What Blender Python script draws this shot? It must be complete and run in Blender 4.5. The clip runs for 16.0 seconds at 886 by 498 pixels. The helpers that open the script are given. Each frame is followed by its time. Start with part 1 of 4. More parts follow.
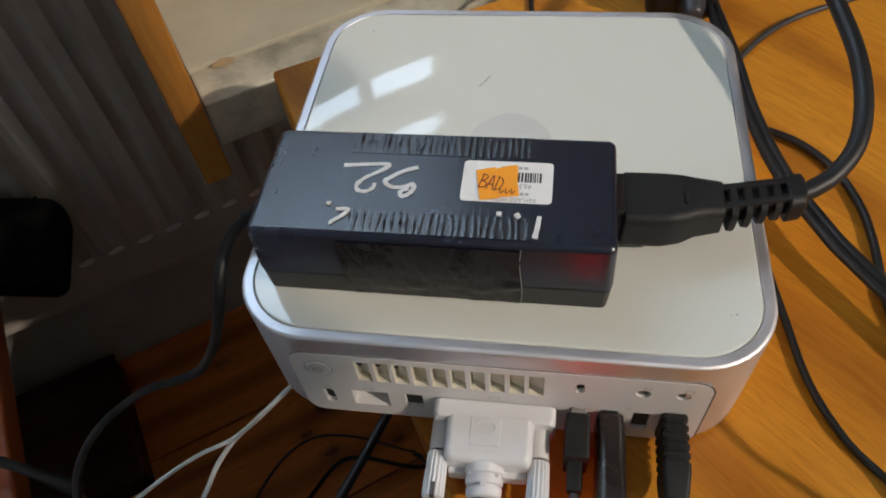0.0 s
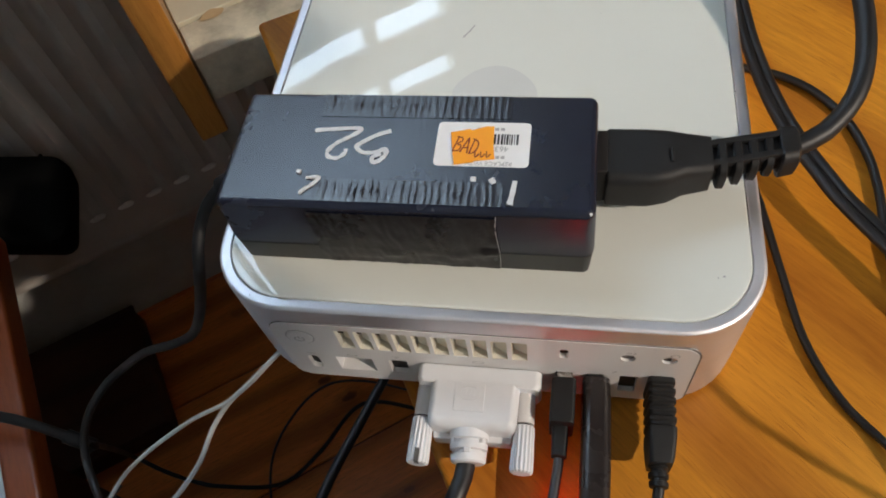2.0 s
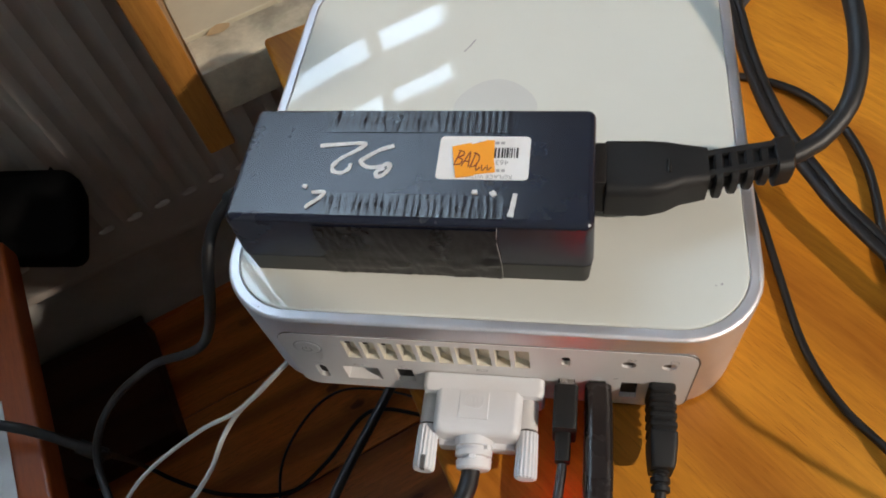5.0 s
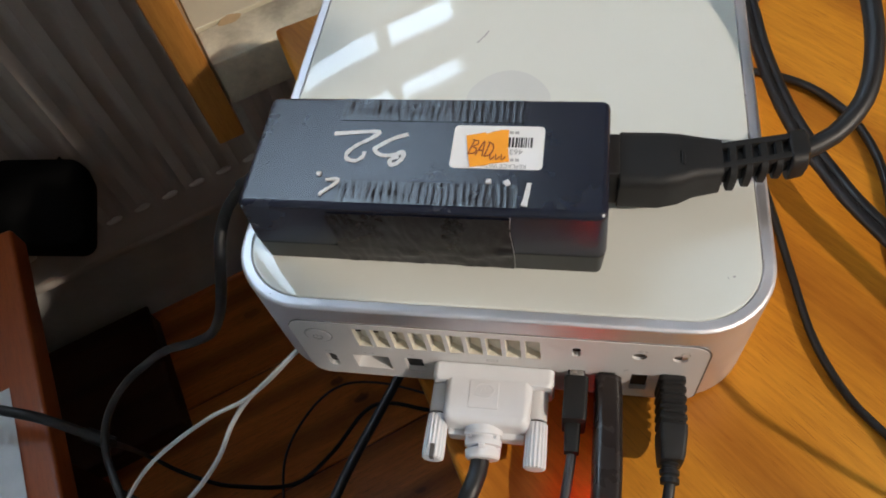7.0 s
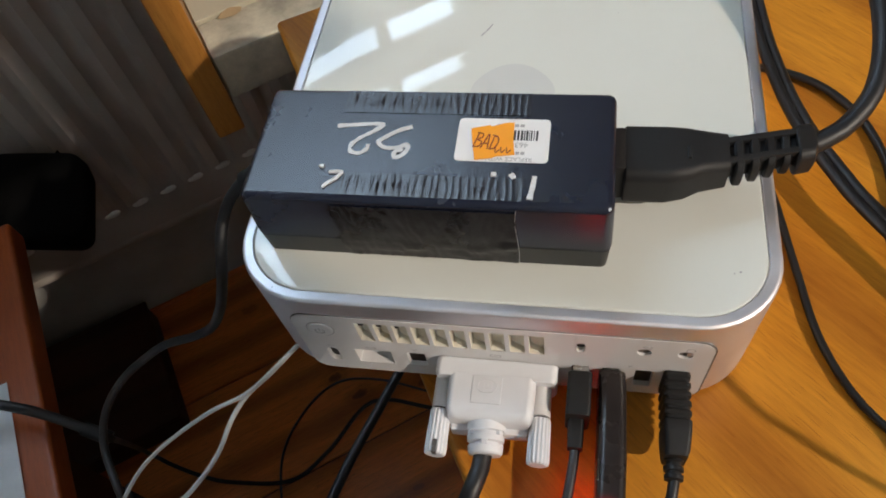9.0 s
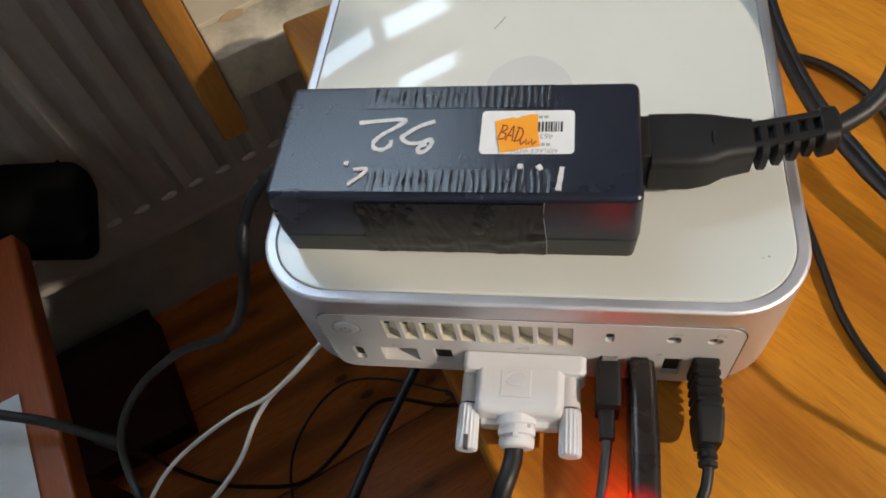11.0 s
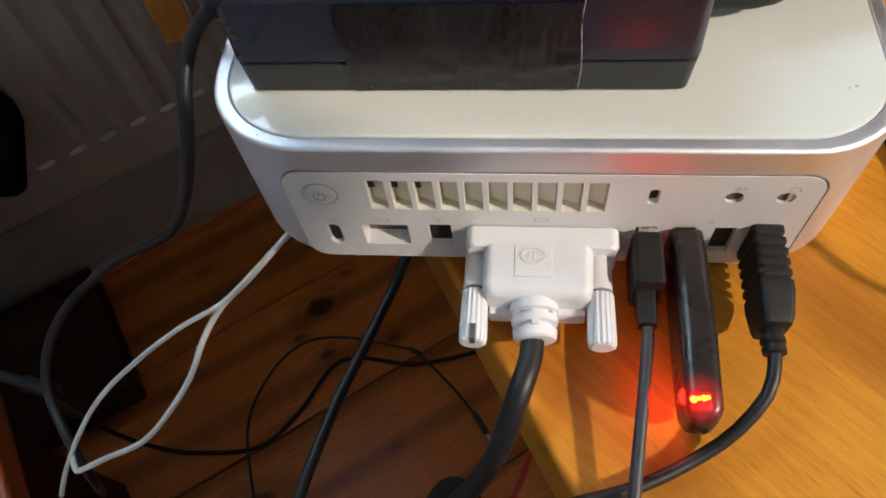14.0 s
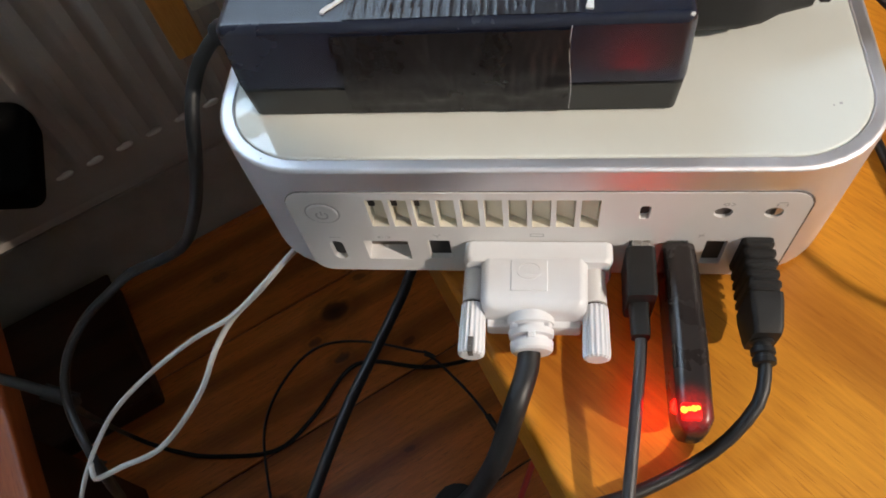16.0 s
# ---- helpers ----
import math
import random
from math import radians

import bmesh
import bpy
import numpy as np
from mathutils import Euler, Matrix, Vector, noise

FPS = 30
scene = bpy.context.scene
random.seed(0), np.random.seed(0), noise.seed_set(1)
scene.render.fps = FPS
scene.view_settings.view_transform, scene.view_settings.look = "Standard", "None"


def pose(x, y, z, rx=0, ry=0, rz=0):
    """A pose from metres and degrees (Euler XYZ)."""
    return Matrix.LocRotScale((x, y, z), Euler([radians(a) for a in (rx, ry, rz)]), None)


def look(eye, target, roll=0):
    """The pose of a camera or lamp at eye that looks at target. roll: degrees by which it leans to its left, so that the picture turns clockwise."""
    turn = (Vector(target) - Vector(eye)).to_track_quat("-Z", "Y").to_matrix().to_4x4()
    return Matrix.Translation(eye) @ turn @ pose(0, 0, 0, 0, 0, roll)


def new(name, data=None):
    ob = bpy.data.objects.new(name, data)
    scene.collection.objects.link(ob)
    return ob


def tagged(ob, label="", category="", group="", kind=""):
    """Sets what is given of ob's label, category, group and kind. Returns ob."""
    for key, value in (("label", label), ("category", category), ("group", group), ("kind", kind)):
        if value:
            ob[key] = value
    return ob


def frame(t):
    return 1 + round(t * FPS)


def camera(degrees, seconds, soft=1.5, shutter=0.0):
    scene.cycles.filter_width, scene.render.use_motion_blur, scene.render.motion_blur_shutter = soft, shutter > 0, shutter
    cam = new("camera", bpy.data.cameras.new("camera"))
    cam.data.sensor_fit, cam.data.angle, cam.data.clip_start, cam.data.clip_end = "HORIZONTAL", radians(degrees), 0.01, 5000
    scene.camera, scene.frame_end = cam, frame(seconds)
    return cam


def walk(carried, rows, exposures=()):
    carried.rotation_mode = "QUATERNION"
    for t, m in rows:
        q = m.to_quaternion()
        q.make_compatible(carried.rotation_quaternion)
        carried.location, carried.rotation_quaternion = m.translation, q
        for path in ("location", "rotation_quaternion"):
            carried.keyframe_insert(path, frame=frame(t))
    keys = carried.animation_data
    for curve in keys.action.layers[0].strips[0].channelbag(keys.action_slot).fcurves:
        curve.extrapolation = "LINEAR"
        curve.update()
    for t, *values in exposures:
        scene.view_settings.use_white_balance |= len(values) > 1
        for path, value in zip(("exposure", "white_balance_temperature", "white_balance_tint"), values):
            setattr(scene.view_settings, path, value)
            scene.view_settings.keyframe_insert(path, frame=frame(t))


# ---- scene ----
cam = camera(63.0, 16.0, soft=1.8, shutter=0.35)
# seconds, place, turn in degrees
PATH = [(0, 0.0143, -0.1017, 0.8880, 37.02, 4.51, 7.49),
    (0.5, 0.0193, -0.1008, 0.8905, 34.82, 5.96, 8.28),
    (1, 0.0199, -0.0956, 0.8853, 33.47, 5.68, 8.05),
    (1.5, 0.0207, -0.0895, 0.8806, 32.28, 5.43, 7.31),
    (2, 0.0259, -0.0900, 0.8861, 32.21, 6.68, 7.33),
    (2.5, 0.0301, -0.0918, 0.8940, 31.99, 8.64, 7.27),
    (3, 0.0246, -0.0928, 0.8891, 32.11, 7.53, 7.80),
    (3.5, 0.0271, -0.0917, 0.8906, 32.19, 7.89, 7.50),
    (4, 0.0280, -0.0912, 0.8917, 32.74, 7.82, 7.03),
    (6.5, 0.0261, -0.0928, 0.8899, 32.54, 7.21, 7.65),
    (7, 0.0254, -0.0937, 0.8904, 32.52, 7.33, 7.88),
    (7.5, 0.0257, -0.0938, 0.8907, 32.51, 7.42, 7.92),
    (8, 0.0251, -0.0937, 0.8896, 32.56, 7.09, 7.97),
    (8.5, 0.0240, -0.0938, 0.8885, 32.47, 6.98, 8.06),
    (11, 0.0141, -0.0954, 0.8884, 31.95, 7.71, 6.22),
    (11.2, 0.0049, -0.1060, 0.8638, 32.89, 5.37, 4.83),
    (11.5, -0.0003, -0.1029, 0.8436, 30.22, 5.27, 3.38),
    (12, -0.0095, -0.1019, 0.8272, 29.33, 4.39, 3.81),
    (12.5, -0.0098, -0.1009, 0.8234, 29.96, 3.75, 4.03),
    (13, -0.0091, -0.1013, 0.8249, 29.91, 3.90, 4.18),
    (13.5, -0.0066, -0.1018, 0.8293, 30.18, 4.34, 4.16),
    (14, -0.0043, -0.1014, 0.8324, 30.03, 4.82, 4.16),
    (14.5, -0.0034, -0.1010, 0.8333, 30.08, 4.86, 4.06),
    (15, -0.0029, -0.1013, 0.8353, 30.17, 5.51, 4.43),
    (15.5, -0.0019, -0.1007, 0.8362, 30.25, 5.56, 4.08),
    (16, 0.0009, -0.1007, 0.8394, 30.07, 6.25, 4.21),
]
walk(cam, [(t, pose(x, y, z, a, b, c)) for t, x, y, z, a, b, c in PATH],
     exposures=[(0.0, -0.90, 6500, 13), (1.2, -0.75, 6500, 13), (8.7, -0.66, 6500, 13), (10.8, -0.66, 6500, 13), (11.5, -0.33, 7300, 13), (12.0, -0.24, 6900, 13), (13.0, -0.22, 6500, 13), (16.0, -0.27, 6500, 13)])

# ---- world, sun, large lights ----
SUN_DIR = Vector((0.70, -0.33, 0.56)).normalized()
world = bpy.data.worlds.new("world")
scene.world = world
world.use_nodes = True
wn = world.node_tree.nodes
sky = wn.new("ShaderNodeTexSky")
sky.sky_type, sky.sun_disc = "NISHITA", False
sky.sun_elevation = math.asin(SUN_DIR.z)
sky.sun_rotation = math.atan2(SUN_DIR.x, SUN_DIR.y)
world.node_tree.links.new(sky.outputs[0], wn["Background"].inputs[0])
wn["Background"].inputs[1].default_value = 0.08
sun = new("sun", bpy.data.lights.new("sun", "SUN"))
sun.data.energy, sun.data.angle, sun.data.color = 3.8, radians(1.2), (1.0, 0.88, 0.72)
sun.matrix_world = look(SUN_DIR * 5, (0, 0, 0))

T = 0.65                      # top of the table
ROT = radians(35)             # the room's turn
ROOM = Matrix.Rotation(ROT, 4, "Z")


def rp(u, n, z=0.0):
    """A place from the room's own axes: along the radiator wall, towards it, up."""
    return ROOM @ Vector((u, n, z))


def sky_lamp(name, place, target, sx, sy, power, colour):
    lamp = new(name, bpy.data.lights.new(name, "AREA"))
    lamp.data.shape, lamp.data.size, lamp.data.size_y = "RECTANGLE", sx, sy
    lamp.data.energy, lamp.data.color = power, colour
    lamp.matrix_world = look(place, target)
    return lamp


sky_lamp("sky_light_garden_window", rp(0.65, -0.52, 1.13), rp(0.12, 0.0, 0.65), 0.75, 0.6, 0.88, (1.0, 0.93, 0.86))


# ---- materials ----
def nodes_of(name):
    m = bpy.data.materials.new(name)
    m.use_nodes = True
    return m, m.node_tree.nodes, m.node_tree.links, m.node_tree.nodes["Principled BSDF"]


def coords(nt, lk, scale=(1, 1, 1), rot=(0, 0, 0), kind="Object"):
    tc, mp = nt.new("ShaderNodeTexCoord"), nt.new("ShaderNodeMapping")
    mp.vector_type = "TEXTURE"
    scale = tuple(1 / k for k in scale)
    mp.inputs["Scale"].default_value, mp.inputs["Rotation"].default_value = scale, rot
    lk.new(tc.outputs[kind], mp.inputs["Vector"])
    return mp.outputs["Vector"]


def noise_of(nt, lk, vec, scale, detail=4.0, rough=0.6, distort=0.0):
    n = nt.new("ShaderNodeTexNoise")
    n.inputs["Scale"].default_value, n.inputs["Detail"].default_value = scale, detail
    n.inputs["Roughness"].default_value, n.inputs["Distortion"].default_value = rough, distort
    lk.new(vec, n.inputs["Vector"])
    return n.outputs["Fac"]


def ramp(nt, lk, fac, stops):
    r = nt.new("ShaderNodeValToRGB")
    while len(r.color_ramp.elements) < len(stops):
        r.color_ramp.elements.new(0.5)
    for e, (p, c) in zip(r.color_ramp.elements, stops):
        e.position, e.color = p, (*c, 1) if len(c) == 3 else c
    lk.new(fac, r.inputs["Fac"])
    return r.outputs["Color"]


def mix(nt, lk, a, b, fac, mode="MIX"):
    m = nt.new("ShaderNodeMix")
    m.data_type, m.blend_type = "RGBA", mode
    for sock, v in ((m.inputs[0], fac), (m.inputs[6], a), (m.inputs[7], b)):
        if isinstance(v, (int, float)):
            sock.default_value = v
        elif isinstance(v, tuple):
            sock.default_value = (*v, 1)
        else:
            lk.new(v, sock)
    return m.outputs[2]


def bump(nt, lk, bsdf, height, strength, distance):
    b = nt.new("ShaderNodeBump")
    b.inputs["Strength"].default_value, b.inputs["Distance"].default_value = strength, distance
    lk.new(height, b.inputs["Height"])
    lk.new(b.outputs["Normal"], bsdf.inputs["Normal"])


def stuff(name, colour, rough=0.5, metal=0.0, vary=0.12, fine=900.0, coarse=40.0, relief=0.15, depth=0.0002, coat=0.0, spec=0.5, kind="Object", rvar=0.08):
    """A surface with variation at two scales in colour, gloss and relief."""
    m, nt, lk, b = nodes_of(name)
    v = coords(nt, lk, kind=kind)
    a, c = noise_of(nt, lk, v, coarse, 5), noise_of(nt, lk, v, fine, 3)
    dark, light = tuple(x * (1 - vary) for x in colour), tuple(min(1, x * (1 + vary)) for x in colour)
    col = ramp(nt, lk, a, [(0.3, dark), (0.7, light)])
    lk.new(mix(nt, lk, col, ramp(nt, lk, c, [(0.3, (1 - vary / 2,) * 3), (0.7, (1, 1, 1))]), 0.6, "MULTIPLY"), b.inputs["Base Color"])
    lk.new(ramp(nt, lk, a, [(0.25, (max(0, rough - rvar),) * 3), (0.75, (min(1, rough + rvar),) * 3)]), b.inputs["Roughness"])
    b.inputs["Metallic"].default_value, b.inputs["Coat Weight"].default_value = metal, coat
    b.inputs["Specular IOR Level"].default_value = spec
    if relief:
        bump(nt, lk, b, c, relief, depth)
    return m


def wood(name, dark, mid, light, rot=(0, 0, 0), grain=1.0, rough=0.35, coat=0.3, fibres=0.8):
    """Varnished softwood with long grain along its x axis."""
    m, nt, lk, b = nodes_of(name)
    v = coords(nt, lk, (1.6 * grain, 22 * grain, 22 * grain), rot)
    info = nt.new("ShaderNodeObjectInfo")
    add = nt.new("ShaderNodeVectorMath")
    add.operation = "ADD"
    sc = nt.new("ShaderNodeVectorMath")
    sc.operation = "SCALE"
    sc.inputs[3].default_value = 37.0
    com = nt.new("ShaderNodeCombineXYZ")
    for k in range(3):
        lk.new(info.outputs["Random"], com.inputs[k])
    lk.new(com.outputs[0], sc.inputs[0])
    lk.new(v, add.inputs[0])
    lk.new(sc.outputs[0], add.inputs[1])
    vec = add.outputs[0]
    broad = noise_of(nt, lk, vec, 0.55, 5, 0.55, 1.2)
    wave = nt.new("ShaderNodeTexWave")
    wave.wave_type, wave.bands_direction = "BANDS", "Y"
    wave.inputs["Scale"].default_value, wave.inputs["Distortion"].default_value = 0.22, 5.5
    wave.inputs["Detail"].default_value, wave.inputs["Detail Scale"].default_value = 3.0, 0.7
    lk.new(vec, wave.inputs["Vector"])
    v2 = coords(nt, lk, (34 * grain, 420 * grain, 420 * grain), rot)
    fibre = noise_of(nt, lk, v2, 1.0, 4, 0.7)
    col = ramp(nt, lk, broad, [(0.3, mid), (0.72, light)])
    col = mix(nt, lk, col, dark, ramp(nt, lk, wave.outputs["Fac"], [(0.60, (0, 0, 0)), (1.0, (0.55, 0.55, 0.55))]))
    col = mix(nt, lk, col, ramp(nt, lk, fibre, [(0.3, (0.72, 0.66, 0.58)), (0.65, (1, 1, 1))]), fibres, "MULTIPLY")
    pore = noise_of(nt, lk, coords(nt, lk, (95 * grain, 1500 * grain, 1500 * grain), rot), 1.0, 2, 0.5)
    col = mix(nt, lk, col, dark, ramp(nt, lk, pore, [(0.60, (0, 0, 0)), (0.70, (0.45, 0.45, 0.45))]))
    lk.new(col, b.inputs["Base Color"])
    lk.new(ramp(nt, lk, broad, [(0.2, (rough - 0.07,) * 3), (0.8, (rough + 0.1,) * 3)]), b.inputs["Roughness"])
    b.inputs["Coat Weight"].default_value, b.inputs["Coat Roughness"].default_value = coat, 0.25
    b.inputs["Specular IOR Level"].default_value = 0.3
    bump(nt, lk, b, fibre, 0.12, 0.0004)
    return m


def glow(name, colour, strength):
    m, nt, lk, b = nodes_of(name)
    b.inputs["Base Color"].default_value = (*colour, 1)
    b.inputs["Emission Color"].default_value, b.inputs["Emission Strength"].default_value = (*colour, 1), strength
    return m


M_TABLE = wood("varnished_pine_table", (0.30, 0.085, 0.005), (0.60, 0.225, 0.015), (0.74, 0.32, 0.028), rot=(0, 0, radians(-74)), rough=0.48, coat=0.06, fibres=0.9)
M_FLOOR = wood("brown_floorboard", (0.19, 0.048, 0.010), (0.82, 0.235, 0.044), (0.93, 0.31, 0.064), rough=0.42, coat=0.2, grain=0.75)


def knots(m, places):
    """Dark knots with soft rims and a ring of darker grain, at places given in the room's axes."""
    nt, lk = m.node_tree.nodes, m.node_tree.links
    b = nt["Principled BSDF"]
    v = coords(nt, lk)
    base = b.inputs["Base Color"].links[0].from_socket
    wob = nt.new("ShaderNodeTexNoise")
    wob.inputs["Scale"].default_value, wob.inputs["Detail"].default_value = 70.0, 3.0
    lk.new(v, wob.inputs["Vector"])
    shift, off = nt.new("ShaderNodeVectorMath"), nt.new("ShaderNodeVectorMath")
    shift.operation, off.operation = "MULTIPLY_ADD", "ADD"
    lk.new(wob.outputs["Color"], shift.inputs[0])
    shift.inputs[1].default_value, shift.inputs[2].default_value = (0.014, 0.010, 0), (-0.007, -0.005, 0)
    lk.new(v, off.inputs[0])
    lk.new(shift.outputs[0], off.inputs[1])
    for u, n, ru, rn, deep in places:
        d = nt.new("ShaderNodeVectorMath")
        d.operation = "SUBTRACT"
        d.inputs[1].default_value = (u, n, 0.004)
        lk.new(off.outputs[0], d.inputs[0])
        k = nt.new("ShaderNodeVectorMath")
        k.operation = "MULTIPLY"
        k.inputs[1].default_value = (1 / ru, 1 / rn, 0)
        lk.new(d.outputs[0], k.inputs[0])
        ln = nt.new("ShaderNodeVectorMath")
        ln.operation = "LENGTH"
        lk.new(k.outputs[0], ln.inputs[0])
        half = nt.new("ShaderNodeMath")
        half.operation = "MULTIPLY"
        half.inputs[1].default_value = 0.4
        lk.new(ln.outputs["Value"], half.inputs[0])
        fac = ramp(nt, lk, half.outputs[0], [(0.0, (deep,) * 3), (0.30, (deep * 0.85,) * 3), (0.46, (deep * 0.22,) * 3), (0.62, (deep * 0.30,) * 3), (1.0, (0, 0, 0))])
        base = mix(nt, lk, base, (0.022, 0.009, 0.004), fac)
    lk.new(base, b.inputs["Base Color"])


KNOTS = []
for x, y, ru, rn, deep in ((-0.262, 0.284, 0.021, 0.013, 0.95), (-0.281, 0.238, 0.009, 0.006, 0.8), (-0.2415, 0.2196, 0.011, 0.006, 0.85), (-0.16, 0.245, 0.008, 0.005, 0.7), (-0.33, 0.375, 0.020, 0.008, 0.55), (-0.235, 0.335, 0.008, 0.005, 0.6), (-0.30, 0.03, 0.028, 0.016, 0.95), (-0.43, 0.33, 0.014, 0.007, 0.5), (-0.145, 0.11, 0.007, 0.004, 0.6)):
    k = ROOM.inverted() @ Vector((x, y, 0))
    KNOTS.append((k.x, k.y, ru, rn, deep))
knots(M_FLOOR, KNOTS)
M_PANEL = wood("orange_pine_panel", (0.2, 0.065, 0.01), (0.42, 0.17, 0.03), (0.52, 0.24, 0.05), rot=(0, radians(90), 0), rough=0.4)
# Darker than the lid: the shade on the chest sides is in this colour.
M_CHEST_SIDE = wood("darkened_wood", (0.02, 0.006, 0.003), (0.05, 0.016, 0.007), (0.075, 0.025, 0.010), rough=0.45, coat=0.05)
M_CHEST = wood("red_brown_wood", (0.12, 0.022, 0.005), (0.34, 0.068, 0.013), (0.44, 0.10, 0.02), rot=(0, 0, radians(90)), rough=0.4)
M_ALU = stuff("anodised_aluminium", (0.80, 0.79, 0.83), 0.52, 1.0, 0.05, 2500, 60, 0.06, 0.00005)
M_WHITE = stuff("white_polycarbonate", (0.74, 0.755, 0.70), 0.03, 0, 0.02, 300, 14, 0.0, coat=0.6, rvar=0.015)
M_PLATE = stuff("pale_grey_plastic", (0.68, 0.665, 0.66), 0.42, 0, 0.03, 2000, 60, 0.05, 0.00005)
M_CREAM_IN = stuff("cream_vent_lining", (0.70, 0.66, 0.56), 0.55, 0, 0.06, 900, 80, 0.1, 0.0001)
# Flat black that paints the darkness inside gaps, slots and sockets.
M_DARK = stuff("cavity_shade_black", (0.012, 0.011, 0.011), 0.6, 0, 0.1)
M_ABS = stuff("black_abs_plastic", (0.012, 0.015, 0.030), 0.27, 0, 0.10, 2600, 50, 0.03, 0.00003, spec=0.6, rvar=0.008)
M_ABS_LOW = stuff("charcoal_abs_plastic", (0.020, 0.021, 0.021), 0.45, 0, 0.12, 2600, 50, 0.15, 0.00006)
M_TAPE = stuff("black_vinyl_tape", (0.015, 0.017, 0.025), 0.23, 0, 0.2, 700, 90, 0.35, 0.0003, spec=0.7)
# Same tape made darker and duller: the near side's shade is painted in.
M_TAPE_SIDE = stuff("shaded_black_tape", (0.012, 0.011, 0.012), 0.30, 0, 0.2, 700, 90, 0.3, 0.0002, spec=0.36)
M_RUBBER = stuff("black_rubber", (0.012, 0.012, 0.0125), 0.55, 0, 0.2, 1500, 120, 0.3, 0.0001, spec=0.4)
M_PVC = stuff("black_cable_sheath", (0.011, 0.011, 0.012), 0.46, 0, 0.25, 900, 60, 0.2, 0.0001)
M_GREYCABLE = stuff("dark_grey_cable_sheath", (0.045, 0.045, 0.05), 0.4, 0, 0.2, 900, 60, 0.2, 0.0001)
M_WIRE = stuff("greyish_white_wire", (0.62, 0.61, 0.58), 0.45, 0, 0.12, 700, 60, 0.2, 0.0001)
M_RED = stuff("red_wire", (0.55, 0.03, 0.02), 0.4, 0, 0.1)
M_DVI = stuff("white_pvc_plug", (0.72, 0.73, 0.76), 0.38, 0, 0.03, 1800, 70, 0.08, 0.00006)
M_STEEL = stuff("nickel_plated_steel", (0.6, 0.58, 0.55), 0.28, 1, 0.08)
M_LABEL = stuff("white_paper_label", (0.82, 0.81, 0.80), 0.6, 0, 0.03, 2500, 120, 0.15, 0.00005)
M_ORANGE = stuff("orange_paper_sticker", (1.0, 0.38, 0.015), 0.6, 0, 0.05, 1500, 120, 0.2, 0.00008)
M_INK = stuff("black_ink", (0.02, 0.02, 0.02), 0.6, 0, 0.1, relief=0)
M_REDINK = stuff("dark_red_ink", (0.25, 0.03, 0.012), 0.6, 0, 0.1, relief=0)
M_GREYINK = stuff("grey_print", (0.42, 0.41, 0.41), 0.6, 0, 0.1, relief=0)
M_PAINT = stuff("white_marker_paint", (0.66, 0.67, 0.68), 0.55, 0, 0.12, 1800, 300, 0.2, 0.00005)
# White enamel darkened in the colour to stand for the radiator's shade.
M_RAD = stuff("dimmed_white_enamel", (0.44, 0.395, 0.355), 0.4, 0, 0.1, 300, 9, 0.15, 0.0003)
M_SKIRT = stuff("grey_white_skirting_paint", (0.50, 0.49, 0.46), 0.5, 0, 0.16, 200, 12, 0.2, 0.0004)
M_SILL = stuff("cream_gloss_paint", (0.50, 0.47, 0.36), 0.42, 0, 0.10, 250, 16, 0.2, 0.0004)
M_WALL = stuff("cream_wall_paint", (0.80, 0.76, 0.67), 0.8, 0, 0.06, 300, 5, 0.3, 0.0006)
M_CEIL = stuff("white_ceiling_paint", (0.78, 0.77, 0.74), 0.9, 0, 0.03, 300, 5, 0.2, 0.0006)
M_FRAME = stuff("white_window_paint", (0.75, 0.74, 0.70), 0.4, 0, 0.05, 300, 20, 0.15, 0.0003)
M_CLOTH = stuff("white_paper", (0.72, 0.72, 0.74), 0.75, 0, 0.08, 900, 40, 0.3, 0.0004)
M_FABRIC = stuff("black_speaker_cloth", (0.005, 0.005, 0.005), 0.9, 0, 0.2, 1400, 60, 0.5, 0.0006, spec=0.08)
# Grey with the shade of jacks, plate gap and screw slot painted in.
M_PORT = stuff("shaded_port_grey", (0.10, 0.09, 0.085), 0.5, 0, 0.15, relief=0)
M_PORT_BACK = stuff("brownish_port_back", (0.13, 0.105, 0.09), 0.5, 0, 0.15, relief=0)
M_LED = glow("red_led_lens", (1.0, 0.004, 0.002), 1.1)
M_CORE = glow("hot_led_core", (1.0, 0.24, 0.02), 5.0)


def lit_plastic(name, colour, centre, reach, strength):
    """Smoked translucent plastic round a lit lamp: the light fades with the distance through it."""
    m = stuff(name, colour, 0.28, 0, 0.2, 600, 60, 0.05, 0.00005)
    nt, lk = m.node_tree.nodes, m.node_tree.links
    b = nt["Principled BSDF"]
    d, mr, v = nt.new("ShaderNodeVectorMath"), nt.new("ShaderNodeMapRange"), coords(nt, lk)
    d.operation, d.inputs[1].default_value = "DISTANCE", centre
    wob = noise_of(nt, lk, v, 900, 3)
    lk.new(v, d.inputs[0])
    lk.new(d.outputs["Value"], mr.inputs["Value"])
    mr.interpolation_type = "SMOOTHERSTEP"
    mr.inputs["From Min"].default_value, mr.inputs["From Max"].default_value = 0.0, reach
    mr.inputs["To Min"].default_value, mr.inputs["To Max"].default_value = strength, 0.0
    mu = nt.new("ShaderNodeMath")
    mu.operation = "MULTIPLY"
    lk.new(mr.outputs["Result"], mu.inputs[0])
    lk.new(ramp(nt, lk, wob, [(0.3, (0.55,) * 3), (0.7, (1.3,) * 3)]), mu.inputs[1])
    lk.new(mu.outputs[0], b.inputs["Emission Strength"])
    b.inputs["Emission Color"].default_value = (1.0, 0.006, 0.004, 1)
    return m


